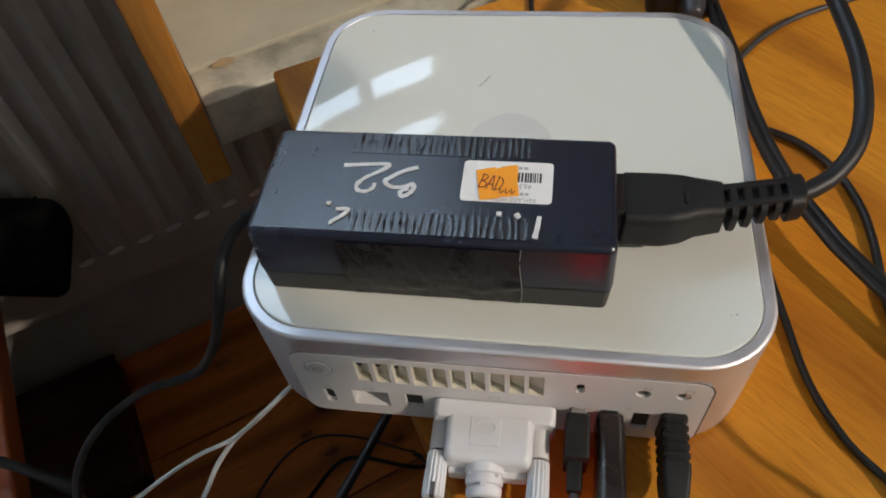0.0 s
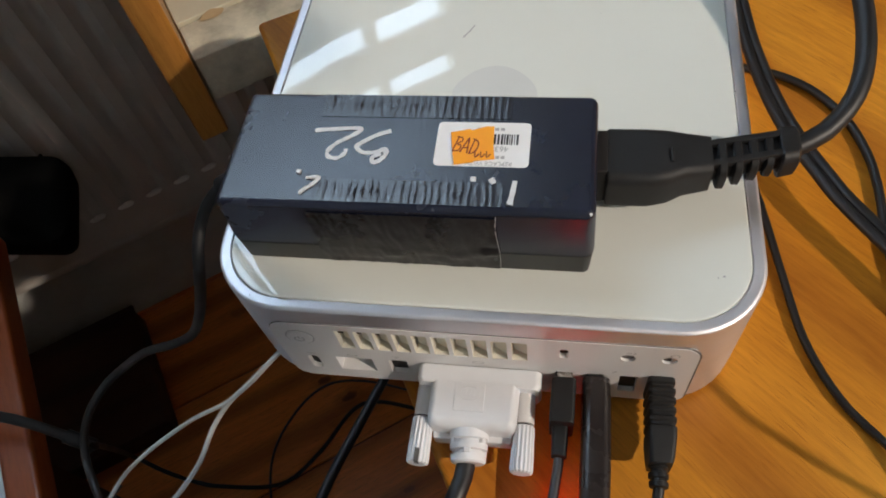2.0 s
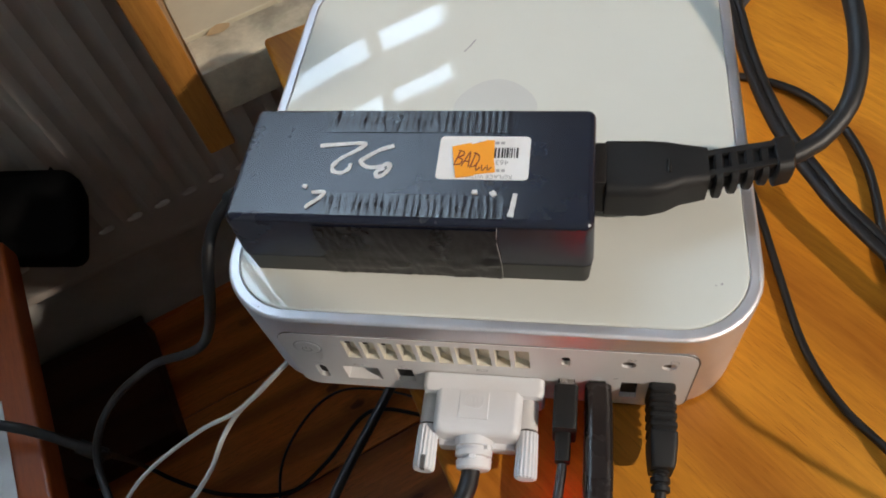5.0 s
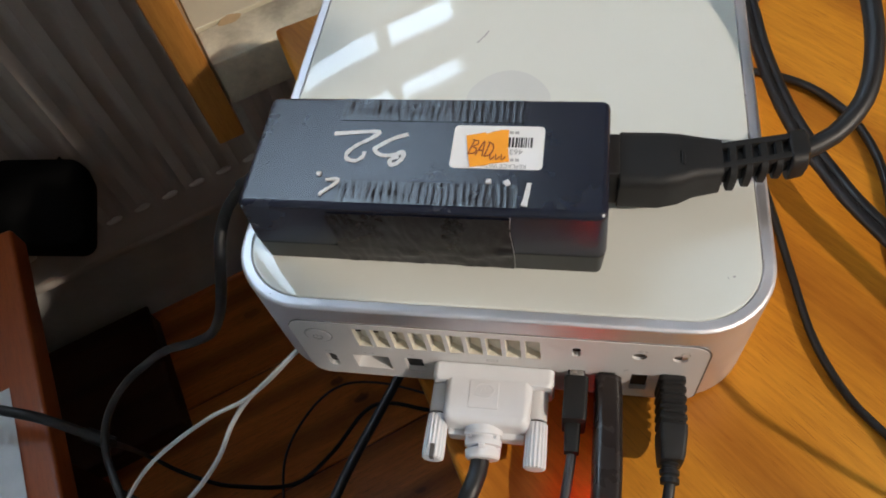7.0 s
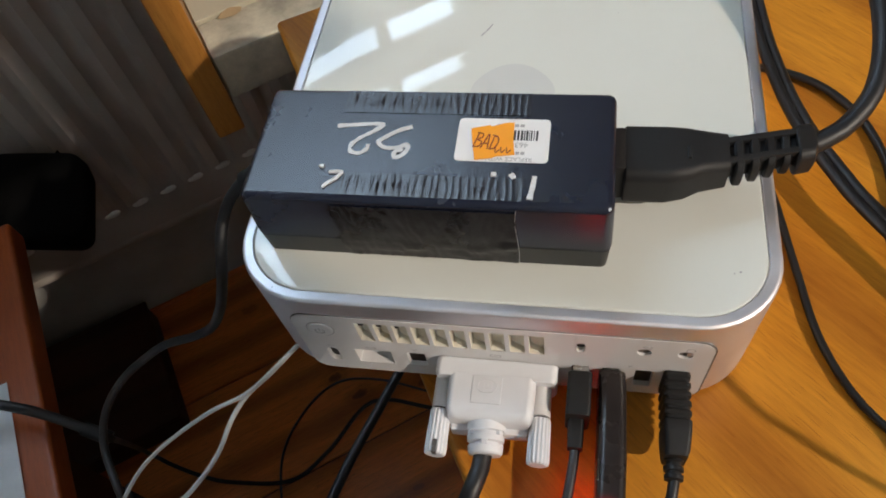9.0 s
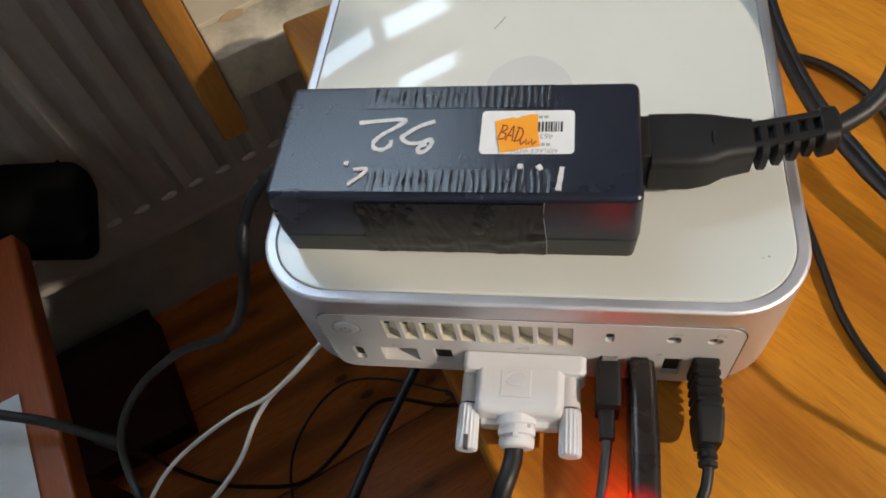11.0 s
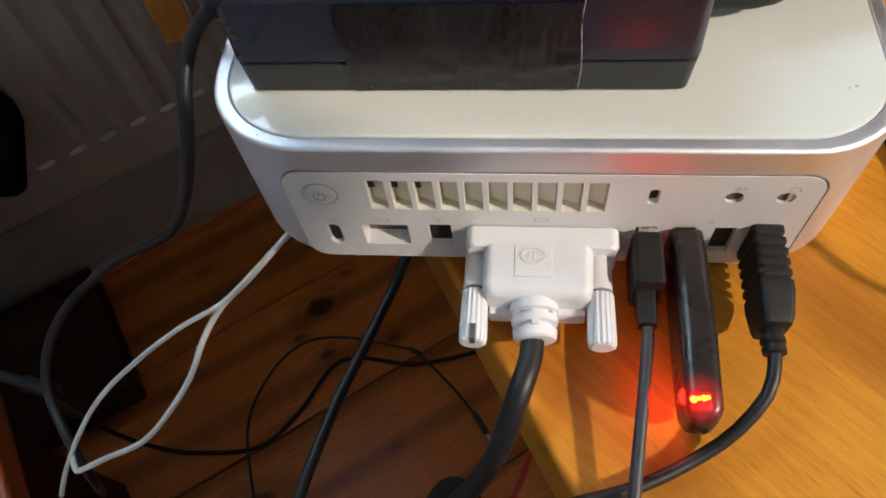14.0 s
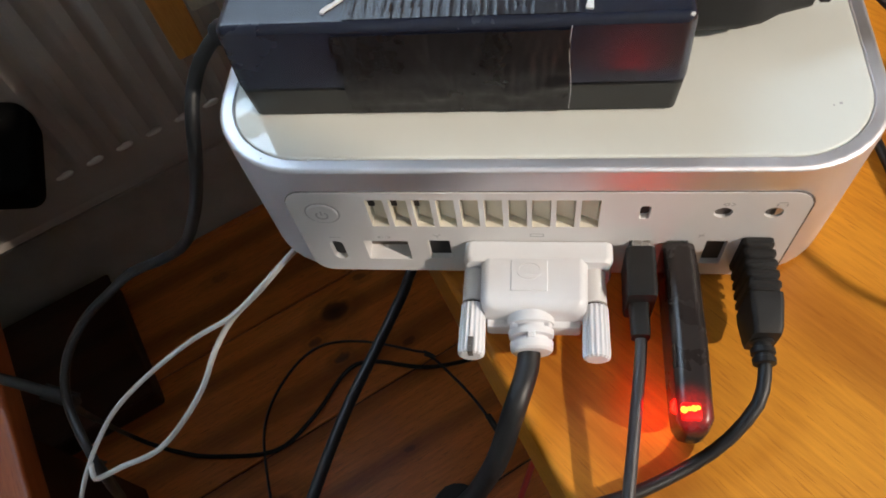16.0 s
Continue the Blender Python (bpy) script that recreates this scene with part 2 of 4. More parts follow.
M_STICK = lit_plastic("smoked_plastic_with_lamp", (0.022, 0.017, 0.016), (0.0366, -0.0462, T + 0.0200), 0.0080, 0.65)
M_SCORCH = stuff("brown_stain", (0.46, 0.34, 0.19), 0.7, 0, 0.2, relief=0)
# Cream paint with stronger random tone for the nosing.
M_NOSING = stuff("mottled_cream_paint", (0.48, 0.45, 0.35), 0.5, 0, 0.42, 250, 34, 0.25, 0.0004)
M_KNOT = stuff("dark_wood_knot", (0.028, 0.012, 0.006), 0.45, 0, 0.35, 400, 60, 0.2, 0.0003)


# ---- mesh helpers ----
def area_normals(bm, limit):
    """Corner normals weighted by face area, so that flat faces stay flat beside their rounded edges."""
    area = {f: f.calc_area() for f in bm.faces}
    out = []
    for f in bm.faces:
        for lp in f.loops:
            n = Vector()
            for g in lp.vert.link_faces:
                if g.normal.dot(f.normal) > limit:
                    n += g.normal * area[g]
            out.append(n.normalized() if n.length > 0 else f.normal.copy())
    return out


def obj(name, bm, material, parent=None, label="", smooth=40, m=None):
    """Links a bmesh as one mesh object, with smooth faces and sharp edges."""
    bmesh.ops.recalc_face_normals(bm, faces=bm.faces)
    bm.normal_update()
    me = bpy.data.meshes.new(name)
    bm.to_mesh(me)
    if smooth:
        for p in me.polygons:
            p.use_smooth = True
        if len(bm.faces) < 2500:
            me.normals_split_custom_set(area_normals(bm, math.cos(radians(smooth))))
        else:
            me.set_sharp_from_angle(angle=radians(smooth))
    bm.free()
    me.materials.append(material)
    ob = new(name, me)
    if m is not None:
        ob.matrix_basis = m
    if parent is not None:
        ob.parent = parent
    if label:
        ob["label"] = label
    return ob


part = obj


def thing(name, label, category, m=None, group="", kind=""):
    ob = new(name)
    ob.empty_display_size = 0.01
    if m is not None:
        ob.matrix_basis = m
    return tagged(ob, label, category, group, kind)


def box_bm(x0, x1, y0, y1, z0, z1, bevel=0.0, seg=2):
    bm = bmesh.new()
    bmesh.ops.create_cube(bm, size=1)
    for v in bm.verts:
        v.co = Vector((x0 + (v.co.x + 0.5) * (x1 - x0), y0 + (v.co.y + 0.5) * (y1 - y0), z0 + (v.co.z + 0.5) * (z1 - z0)))
    if bevel:
        bmesh.ops.bevel(bm, geom=bm.edges[:], offset=bevel, segments=seg, profile=0.5, affect="EDGES")
    return bm


def join(*bms):
    """One bmesh out of several."""
    out = bmesh.new()
    for b in bms:
        me = bpy.data.meshes.new("tmp")
        b.to_mesh(me)
        b.free()
        out.from_mesh(me)
        bpy.data.meshes.remove(me)
    return out


def moved(bm, m):
    bmesh.ops.transform(bm, matrix=m, verts=bm.verts)
    return bm


def rounded(hx, hy, r, seg=8, cx=0.0, cy=0.0):
    """The outline of a rounded rectangle, counter-clockwise."""
    pts = []
    for k, (sx, sy) in enumerate(((1, -1), (1, 1), (-1, 1), (-1, -1))):
        for i in range(seg + 1):
            a = math.pi / 2 * (k - 1 + i / seg)
            pts.append((cx + sx * (hx - r) + r * math.cos(a), cy + sy * (hy - r) + r * math.sin(a)))
    return pts


def loft(loops, cap0=True, cap1=True, closed=True):
    """A skin over loops of points with equal counts."""
    bm = bmesh.new()
    rings = [[bm.verts.new(p) for p in lp] for lp in loops]
    n = len(rings[0])
    for a, b in zip(rings, rings[1:]):
        for i in range(n if closed else n - 1):
            j = (i + 1) % n
            bm.faces.new((a[i], a[j], b[j], b[i]))
    if cap0:
        bm.faces.new(rings[0][::-1])
    if cap1:
        bm.faces.new(rings[-1])
    return bm


def smooth_path(pts, step):
    """Catmull-Rom through the points."""
    p = [Vector(q) for q in pts]
    p = [p[0] * 2 - p[1]] + p + [p[-1] * 2 - p[-2]]
    out = []
    for a, b, c, d in zip(p, p[1:], p[2:], p[3:]):
        k = max(2, int((c - b).length / step))
        for i in range(k):
            t = i / k
            out.append(0.5 * (2 * b + (c - a) * t + (2 * a - 5 * b + 4 * c - d) * t * t + (3 * b - a - 3 * c + d) * t ** 3))
    return out + [p[-2]]


def tube_bm(pts, r, seg=12, step=0.004, flat=1.0, radii=None):
    """A round or flattened cord along a smooth path."""
    path = smooth_path(pts, step)
    loops, up = [], None
    for i, q in enumerate(path):
        d = (path[min(i + 1, len(path) - 1)] - path[max(i - 1, 0)]).normalized()
        if up is None:
            up = d.orthogonal().normalized() if abs(d.z) > 0.95 else d.cross(Vector((0, 0, 1))).normalized()
        up = (up - d * up.dot(d)).normalized()
        side = d.cross(up)
        rr = r if radii is None else radii(i / (len(path) - 1))
        loops.append([q + up * (rr * flat * math.cos(2 * math.pi * k / seg)) + side * (rr * math.sin(2 * math.pi * k / seg)) for k in range(seg)])
    return loft(loops)


def lathe_bm(profile, seg=20, axis="Y"):
    """A turned shape: (distance along the axis, radius)."""
    loops = []
    for s, r in profile:
        ring = []
        for k in range(seg):
            a = 2 * math.pi * k / seg
            c, d = r * math.cos(a), r * math.sin(a)
            ring.append({"Y": (c, s, d), "X": (s, c, d), "Z": (c, d, s)}[axis])
        loops.append(ring)
    return loft(loops)


def ribbon_bm(pts, width, z, thick=0.00012, step=0.0006, flip=False):
    """A flat pen stroke on a level surface."""
    path = smooth_path([(x, y, z) for x, y in pts], step)
    loops = []
    for i, q in enumerate(path):
        d = (path[min(i + 1, len(path) - 1)] - path[max(i - 1, 0)]).normalized()
        s = Vector((-d.y, d.x, 0)) * width / 2 * (0.8 + 0.35 * noise.noise(q * 900))
        loops.append([q - s, q + s, q + s + Vector((0, 0, thick)), q - s + Vector((0, 0, thick))])
    return loft(loops)


def text_bm(words, size, thick=0.00004):
    """Words in the built-in font as a bmesh, lying flat and centred."""
    cu = bpy.data.curves.new("words", "FONT")
    cu.body, cu.size, cu.extrude, cu.align_x, cu.align_y = words, size, thick, "CENTER", "CENTER"
    ob = bpy.data.objects.new("words", cu)
    scene.collection.objects.link(ob)
    me = bpy.data.meshes.new_from_object(ob.evaluated_get(bpy.context.evaluated_depsgraph_get()))
    bpy.data.objects.remove(ob)
    bm = bmesh.new()
    bm.from_mesh(me)
    bpy.data.meshes.remove(me)
    return bm


def holed(outline, holes, y0, depth, xz=True):
    """A plate in the x-z plane with openings; the walls of the openings go back by depth. Returns plate and lining."""
    bm, lin = bmesh.new(), []
    edges = []
    for lp in [outline] + holes:
        vs = [bm.verts.new((x, y0, z)) for x, z in lp]
        edges += [bm.edges.new((a, b)) for a, b in zip(vs, vs[1:] + vs[:1])]
    bmesh.ops.triangle_fill(bm, use_beauty=True, use_dissolve=False, edges=edges)
    for lp in holes:
        lin.append(loft([[(x, y0, z) for x, z in lp], [(x, y0 + depth, z) for x, z in lp]], cap0=False, cap1=True))
    rim = loft([[(x, y0, z) for x, z in outline], [(x, y0 + 0.0012, z) for x, z in outline]], cap0=False, cap1=False)
    return join(bm, rim), lin


# ---- the room ----
def board(name, u0, u1, n0, n1, z0, z1, material, parent=None, label="", bevel=0.0):
    ob = obj(name, box_bm(u0, u1, n0, n1, z0, z1, bevel), material, parent, label, m=None if parent else ROOM.copy())
    return ob


def wall_with_window(name, u0, u1, n0, n1, z0, z1, wu0, wu1, wz0, wz1):
    bm = join(box_bm(u0, wu0, n0, n1, z0, z1), box_bm(wu1, u1, n0, n1, z0, z1), box_bm(wu0, wu1, n0, n1, z0, wz0), box_bm(wu0, wu1, n0, n1, wz1, z1))
    return tagged(obj(name, bm, M_WALL, m=ROOM.copy(), smooth=0), "cream painted wall with a window opening", "wall", kind="structure")


WALL = 0.613
wall_with_window("wall_north", -1.3, 1.5, WALL, WALL + 0.03, 0, 2.45, -0.62, 0.262, 1.105, 1.75)
wall_with_window("wall_south", -1.3, 1.5, -0.70, -0.50, 0, 2.45, 0.215, 1.1, 0.80, 1.85)
# Unseen boards added in the opening to keep sun off the radiator.
for u0, u1, z0 in ((0.2155, 0.351, 1.235), (0.3515, 0.36, 1.256), (0.3605, 0.48, 1.378)):
    tagged(board("shutter", u0, u1, -0.69, -0.66, z0, 1.8495, M_FRAME, bevel=0.003), "unseen board added to keep the sun off the radiator", "shutter", kind="structure")
backdrop = tagged(board("backdrop", -1.6, 1.2, WALL + 0.5, WALL + 0.51, 0.8, 3.0, glow("pale_sky", (0.66, 0.83, 1.0), 5.8)), "pale overcast sky outside the window", "sky", kind="structure")
for nm, u0, u1 in (("wall_west", -1.5, -1.3), ("wall_east", 1.5, 1.7)):
    tagged(board(nm, u0, u1, -0.70, WALL + 0.2, 0, 2.45, M_WALL), "plain cream painted wall", "wall", kind="structure")
tagged(board("ceiling", -1.5, 1.7, -0.70, WALL + 0.2, 2.45, 2.55, M_CEIL), "plain white painted ceiling", "ceiling", kind="structure")

window = tagged(new("window_1"), "white painted window with thick glazing bars", "window", kind="structure")
window.matrix_basis = ROOM.copy()
part("sill", box_bm(-0.64, 0.28, WALL + 0.0305, WALL + 0.12, 1.085, 1.1), M_FRAME, window)
for z0, z1 in ((1.145, 1.208), (1.243, 1.305)):
    part("rail", box_bm(-0.62, 0.262, WALL + 0.001, WALL + 0.011, z0, z1, 0.002), M_FRAME, window)
for u in (-0.465, -0.155, 0.155):
    for z0, z1 in ((1.105, 1.145), (1.208, 1.243), (1.305, 1.75)):
        part("mullion", box_bm(u - 0.009, u + 0.009, WALL + 0.001, WALL + 0.011, z0, z1, 0.0015), M_FRAME, window)

skirting = tagged(board("skirting", -1.3, 1.5, WALL - 0.02, WALL, 0.004, 0.15, M_SKIRT, bevel=0.003), "dusty grey-white painted skirting board along the wall", "skirting", kind="structure")

# radiator under the window, with pressed ribs
PITCH, RN = 0.0316, 0.50


def radiator():
    rad = thing("radiator", "white panel radiator with pressed vertical ribs, its shade painted in", "radiator", ROOM.copy())
    u0, u1, z0, z1 = -0.62, 0.42, 0.258, 0.70
    prof = [(0.0, 0.0), (0.006, -0.0), (0.0105, 0.0065), (0.0150, 0.0085), (0.0166, 0.0085), (0.0211, 0.0065), (0.0256, 0.0)]
    us = []
    k = -17
    while True:
        base = -0.0887 + 0.0053 + k * PITCH
        if base > u1 - 0.03:
            break
        if base > u0:
            us += [(base + a - 0.013, d) for a, d in prof]
        k += 1
    zs = [(z0, 0.0), (z0 + 0.030, 0.0), (z0 + 0.042, 0.25), (z0 + 0.06, 1.0), (z1 - 0.06, 1.0), (z1 - 0.042, 0.25), (z1 - 0.03, 0.0), (z1, 0.0)]
    rows = [[(u, RN + d * f, z) for u, d in us] for z, f in zs]
    bm = loft(rows, False, False, closed=False)
    part("front_panel", bm, M_RAD, rad)
    part("rear_panel", box_bm(u0, u1, RN + 0.055, RN + 0.067, z0, z1, 0.003), M_RAD, rad)
    part("bottom_rail", box_bm(u0, u1, RN - 0.001, RN + 0.055, z0 - 0.012, z0 + 0.001, 0.004), M_RAD, rad)
    part("top_grille", box_bm(u0, u1, RN + 0.002, RN + 0.06, z1 - 0.004, z1 + 0.008, 0.003), M_RAD, rad)
    for k in range(-16, 15):
        c = -0.0887 + k * PITCH
        if u0 + 0.03 < c < u1 - 0.03:
            lump = moved(lathe_bm([(-0.009, 0.0005), (-0.0065, 0.0028), (0.0, 0.0034), (0.0065, 0.0028), (0.009, 0.0005)], 10, "X"), Matrix.Translation((c, RN + 0.0005, z0 + 0.044)))
            part("rib_end", lump, M_FRAME, rad, "pale pressed end of a rib")
    for u in (u0 + 0.1, u1 - 0.1):
        part("bracket", box_bm(u - 0.02, u + 0.02, RN + 0.06, WALL + 0.001, 0.3, 0.6), M_RAD, rad)
    return rad


radiator()


# shelf of cream-painted boards beside the radiator, with a pine end panel
def shelf():
    sh = thing("window_shelf", "cream painted shelf board with chipped edge and pine end panel", "shelf", ROOM.copy())
    z1 = T - 0.042
    part("shelf_board", box_bm(-0.042, 0.62, 0.3125, 0.485, z1 - 0.034, z1, 0.0015), M_SILL, sh)
    part("nosing", box_bm(-0.042, 0.62, 0.276, 0.3115, z1 - 0.036, z1 - 0.0012, 0.003), M_NOSING, sh, "cream painted nosing with mottled tone")
    part("end_panel", box_bm(-0.0605, -0.0425, 0.270, 0.487, T - 0.098, T + 0.16, 0.0015), M_PANEL, sh, "varnished orange pine end panel")
    part("side_panel", box_bm(0.60, 0.618, 0.31, 0.48, 0.004, z1 - 0.034), M_PANEL, sh)
    bm = bmesh.new()
    vs = [bm.verts.new((-0.0195 + 0.0075 * math.cos(a) * (1 + 0.3 * noise.noise((a, 0, 0))), 0.3075 + 0.0042 * math.sin(a) * (1 + 0.5 * noise.noise((0, a, 2))), z1 + 0.0003)) for a in [i * math.pi / 10 for i in range(20)]]
    bm.faces.new(vs)
    part("paint_chip", bm, M_SCORCH, sh, "brown patch of chipped paint")
    return sh


shelf()


# ---- table ----
A = Vector((0.868, 0.497, 0)).normalized()
EDGE = math.atan2(A.y, A.x)


def table():
    m = Matrix.Translation((-0.1332, 0.184, 0)) @ Matrix.Rotation(EDGE, 4, "Z")
    tb = thing("table", "varnished orange pine table with rounded edge", "table", m)
    part("tabletop", box_bm(0, 1.15, -0.58, 0, T - 0.031, T, 0.0025, 3), M_TABLE, tb)
    part("apron", box_bm(0.05, 1.10, -0.075, -0.055, T - 0.10, T - 0.0315), M_TABLE, tb)
    part("apron", box_bm(0.05, 1.10, -0.53, -0.51, T - 0.10, T - 0.0315), M_TABLE, tb)
    for x in (0.16, 1.04):
        for y in (-0.50, -0.10):
            part("leg", box_bm(x, x + 0.05, y, y + 0.05, 0.004, T - 0.0315, 0.004), M_TABLE, tb)
    return tb


table()


# ---- the small computer ----
HX, RC = 0.0832, 0.0250
CY = HX


def square(inset, z, seg=10):
    return [(x, y, z) for x, y in rounded(HX - inset, HX - inset, RC - inset, seg, 0, CY)]


def computer():
    pc = thing("mini_computer", "white and aluminium mini desktop computer, square with rounded corners", "computer")
    zb, zt = T + 0.0018, T + 0.0506
    loops = [square(0.0015, zb), square(0.0, zb + 0.0012), square(0.0, zb + 0.0030), square(0.0, T + 0.0405), square(0.0, zt - 0.0010), square(0.0003, zt - 0.0004), square(0.0009, zt - 0.0001), square(0.0014, zt), square(0.0036, zt), square(0.0040, zt - 0.0006), square(0.0040, zt - 0.004)]
    bm = loft(loops, cap0=True, cap1=True)
    # the opening behind the rear plate
    gone = []
    for f in bm.faces:
        c = f.calc_center_median()
        if c.y < 0.0012 and abs(c.x) < 0.02 and T + 0.004 < c.z < T + 0.041 and f.calc_area() > 0.001:
            gone.append(f)
    bmesh.ops.delete(bm, geom=gone, context="FACES_ONLY")
    part("aluminium_case", bm, M_ALU, pc, "satin aluminium side band")
    top = loft([square(0.0041, zt - 0.003), square(0.0041, zt - 0.0004), square(0.0043, zt - 0.0001), square(0.0048, zt + 0.0001), square(0.02, zt + 0.0001)])
    part("top_cover", top, M_WHITE, pc, "glossy white plastic top cover")
    # faint emblem: plain rounded shape
    em = loft([[(-0.0008 + 0.0150 * math.cos(a), 0.0880 + 0.0125 * math.sin(a) * (1 - 0.12 * math.cos(2 * a)), zt + 0.00012 + h) for a in [i * math.pi / 16 for i in range(32)]] for h in (0, 0.00008)])
    part("emblem", em, stuff("pearl_grey_print", (0.66, 0.67, 0.645), 0.1, 0, 0.02, relief=0, coat=0.4), pc, "faint grey emblem shape on the cover")
    part("scratch", ribbon_bm([(-0.0150, 0.1166), (-0.0128, 0.1200), (-0.0112, 0.1232)], 0.0007, zt + 0.0001, 0.00006), M_GREYINK, pc, "grey scuff on the white cover")
    for x, y, w in ((0.0705, 0.0190, 0.0007), (0.0790, 0.0905, 0.0006), (0.0690, 0.0185, 0.0004), (-0.0640, 0.1500, 0.0008), (-0.068, 0.0042, 0.0004), (0.0350, 0.1290, 0.0003)):
        part("speck", ribbon_bm([(x, y), (x + w, y + w * 0.3)], w, zt + 0.0001, 0.00005), M_GREYINK, pc, "dark speck on the white cover")
    foot = loft([[(x, y, T + h) for x, y in rounded(0.07, 0.07, 0.02, 6, 0, CY)] for h in (0.0, 0.0022)])
    part("rubber_foot", foot, M_RUBBER, pc)
    # rear plate with its openings
    Z = T - 0.75
    plate = rounded(0.0652, 0.0203, 0.0055, 6, 0.0004, 0.7718 + Z)
    vents = [[(x0, 0.7763 + Z), (x0 + 0.0047, 0.7763 + Z), (x0 + 0.0047, 0.7889 + Z), (x0, 0.7889 + Z)] for x0 in [-0.0435 + 0.00611 * k for k in range(10)]]
    oval = lambda cx, cz, hx, hz, r: rounded(hx, hz, r, 4, cx, cz + Z)
    ports = {
        "firewire_socket": oval(-0.0560, 0.7632, 0.0019, 0.0050, 0.0018),
        "network_socket": oval(-0.0415, 0.7634, 0.0063, 0.0051, 0.0003),
        "small_socket": oval(-0.0265, 0.7640, 0.0031, 0.0050, 0.0006),
        "lock_slot": oval(0.0272, 0.7834, 0.0013, 0.0030, 0.0010),
        "microphone_jack": oval(0.0459, 0.7835, 0.0022, 0.0022, 0.00215),
        "headphone_jack": oval(0.0577, 0.7836, 0.0022, 0.0022, 0.00215),
        "usb_socket": oval(0.0276, 0.7635, 0.0027, 0.0063, 0.0003),
        "usb_socket.1": oval(0.0373, 0.7635, 0.0027, 0.0063, 0.0003),
        "usb_socket.2": oval(0.0474, 0.7638, 0.0027, 0.0061, 0.0003),
        "usb_socket.3": oval(0.0569, 0.7638, 0.0027, 0.0063, 0.0003),
    }
    bm, lining = holed(plate, vents + list(ports.values()), -0.0004, 0.009)
    pl = part("rear_plate", bm, M_PLATE, pc, "pale grey plastic rear plate", smooth=20)
    for b, x0 in zip(lining[:10], [-0.0435 + 0.00611 * k for k in range(10)]):
        part("vent", b, M_CREAM_IN, pl, "cream-lined ventilation slot", smooth=20)
        if x0 < -0.03:
            # Black box paints the shade in the slot's upper corner.
            part("vent_shade", box_bm(x0 + 0.0001, x0 + 0.0017 - 0.3 * max(0, x0 + 0.0435) * 0.1, 0.0014, 0.0020, 0.7836 + Z, 0.7888 + Z), M_DARK, pl, "dark box painted as the shade in the slot corner", smooth=0)
    for (nm, lp), b in zip(ports.items(), lining[10:]):
        sk = part(nm.split(".")[0], b, M_PLATE, pl, smooth=20)
        zs, xs = [q[1] for q in lp], [q[0] for q in lp]
        deep = 0.0045 if nm == "network_socket" else 0.0005 if "jack" in nm else 0.0013
        back = [(sum(xs) / len(xs) + (x - sum(xs) / len(xs)) * 0.985, deep, sum(zs) / len(zs) + (z - sum(zs) / len(zs)) * 0.985) for x, z in lp]
        # Thin plate whose dark colour stands for the socket's depth.
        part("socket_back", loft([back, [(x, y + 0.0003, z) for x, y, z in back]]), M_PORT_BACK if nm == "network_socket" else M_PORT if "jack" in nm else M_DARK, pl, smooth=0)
    # painted shadow gap between the plate and the case, widest at one end
    gap = loft([[(x, y, z) for x, z in rounded(0.0656, 0.0206, 0.0058, 6, 0.0006, 0.7718 + Z)] for y in (-0.00012, 0.0002)], False, False)
    gap2 = [rounded(0.0656, 0.0206, 0.0058, 6, 0.0006, 0.7718 + Z), rounded(0.0649, 0.0200, 0.0052, 6, 0.0004, 0.7718 + Z)]
    part("plate_gap", join(gap, loft([[(x, -0.00012, z) for x, z in lp] for lp in gap2], False, False)), M_PORT, pc, "dark ring painted as the shadow gap round the rear plate", smooth=0)
    # slanting fins inside the vents; the upper corner's shade is painted by black boxes
    for x0 in [-0.0435 + 0.00611 * k for k in range(10)]:
        b = loft([[(x0 + a, y, z + Z) for a, y in ((0.0002, 0.0034), (0.0045, 0.0016), (0.0045, 0.0022), (0.0002, 0.0040))] for z in (0.7766, 0.7886)])
        part("fin", b, M_CREAM_IN, pl, smooth=0)
    bt = part("power_button", moved(lathe_bm([(0.0, 0.0042), (-0.0003, 0.0042), (-0.0006, 0.0037), (-0.0005, 0.001)], 28), Matrix.Translation((-0.0560, -0.0004, 0.7828 + Z))), M_PLATE, pl, "round pale grey power button")
    # Flat grey ring paints the shadow of a groove round the button.
    groove = loft([[(-0.0560 + r * math.sin(a), -0.00042 - h, 0.7828 + Z + r * math.cos(a)) for r, h in ((0.0043, 0), (0.0048, 0), (0.0048, 0.00006), (0.0043, 0.00006))] for a in [i * math.pi / 20 for i in range(41)]], False, False)
    part("button_groove", groove, M_GREYINK, pl, "grey ring painted as the groove's shadow round the button")
    ring = [(0.0016 * math.sin(a), 0.0016 * math.cos(a)) for a in [radians(35 + i * 290 / 16) for i in range(17)]]
    mark = join(loft([[(-0.0560 + x * s, -0.00105 - h, 0.7826 + Z + z * s) for s, h in ((0.82, 0.0), (1.12, 0.0), (1.12, 0.0001), (0.82, 0.0001))] for x, z in ring]), box_bm(-0.05622, -0.05578, -0.00115, -0.00105, 0.7828 + Z, 0.7846 + Z))
    part("power_symbol", mark, M_GREYINK, bt, "grey power symbol")
    # printed symbols over the sockets
    def bars(*rects):
        return join(*[box_bm(x - w / 2, x + w / 2, -0.00044, -0.0003, z - h / 2 + Z, z + h / 2 + Z) for x, z, w, h in rects])

    def stroke(x0, z0, x1, z1, w=0.00028):
        d = Vector((x1 - x0, 0, z1 - z0)).normalized()
        q = Vector((-d.z, 0, d.x)) * w / 2
        a, b = Vector((x0, -0.00044, z0 + Z)), Vector((x1, -0.00044, z1 + Z))
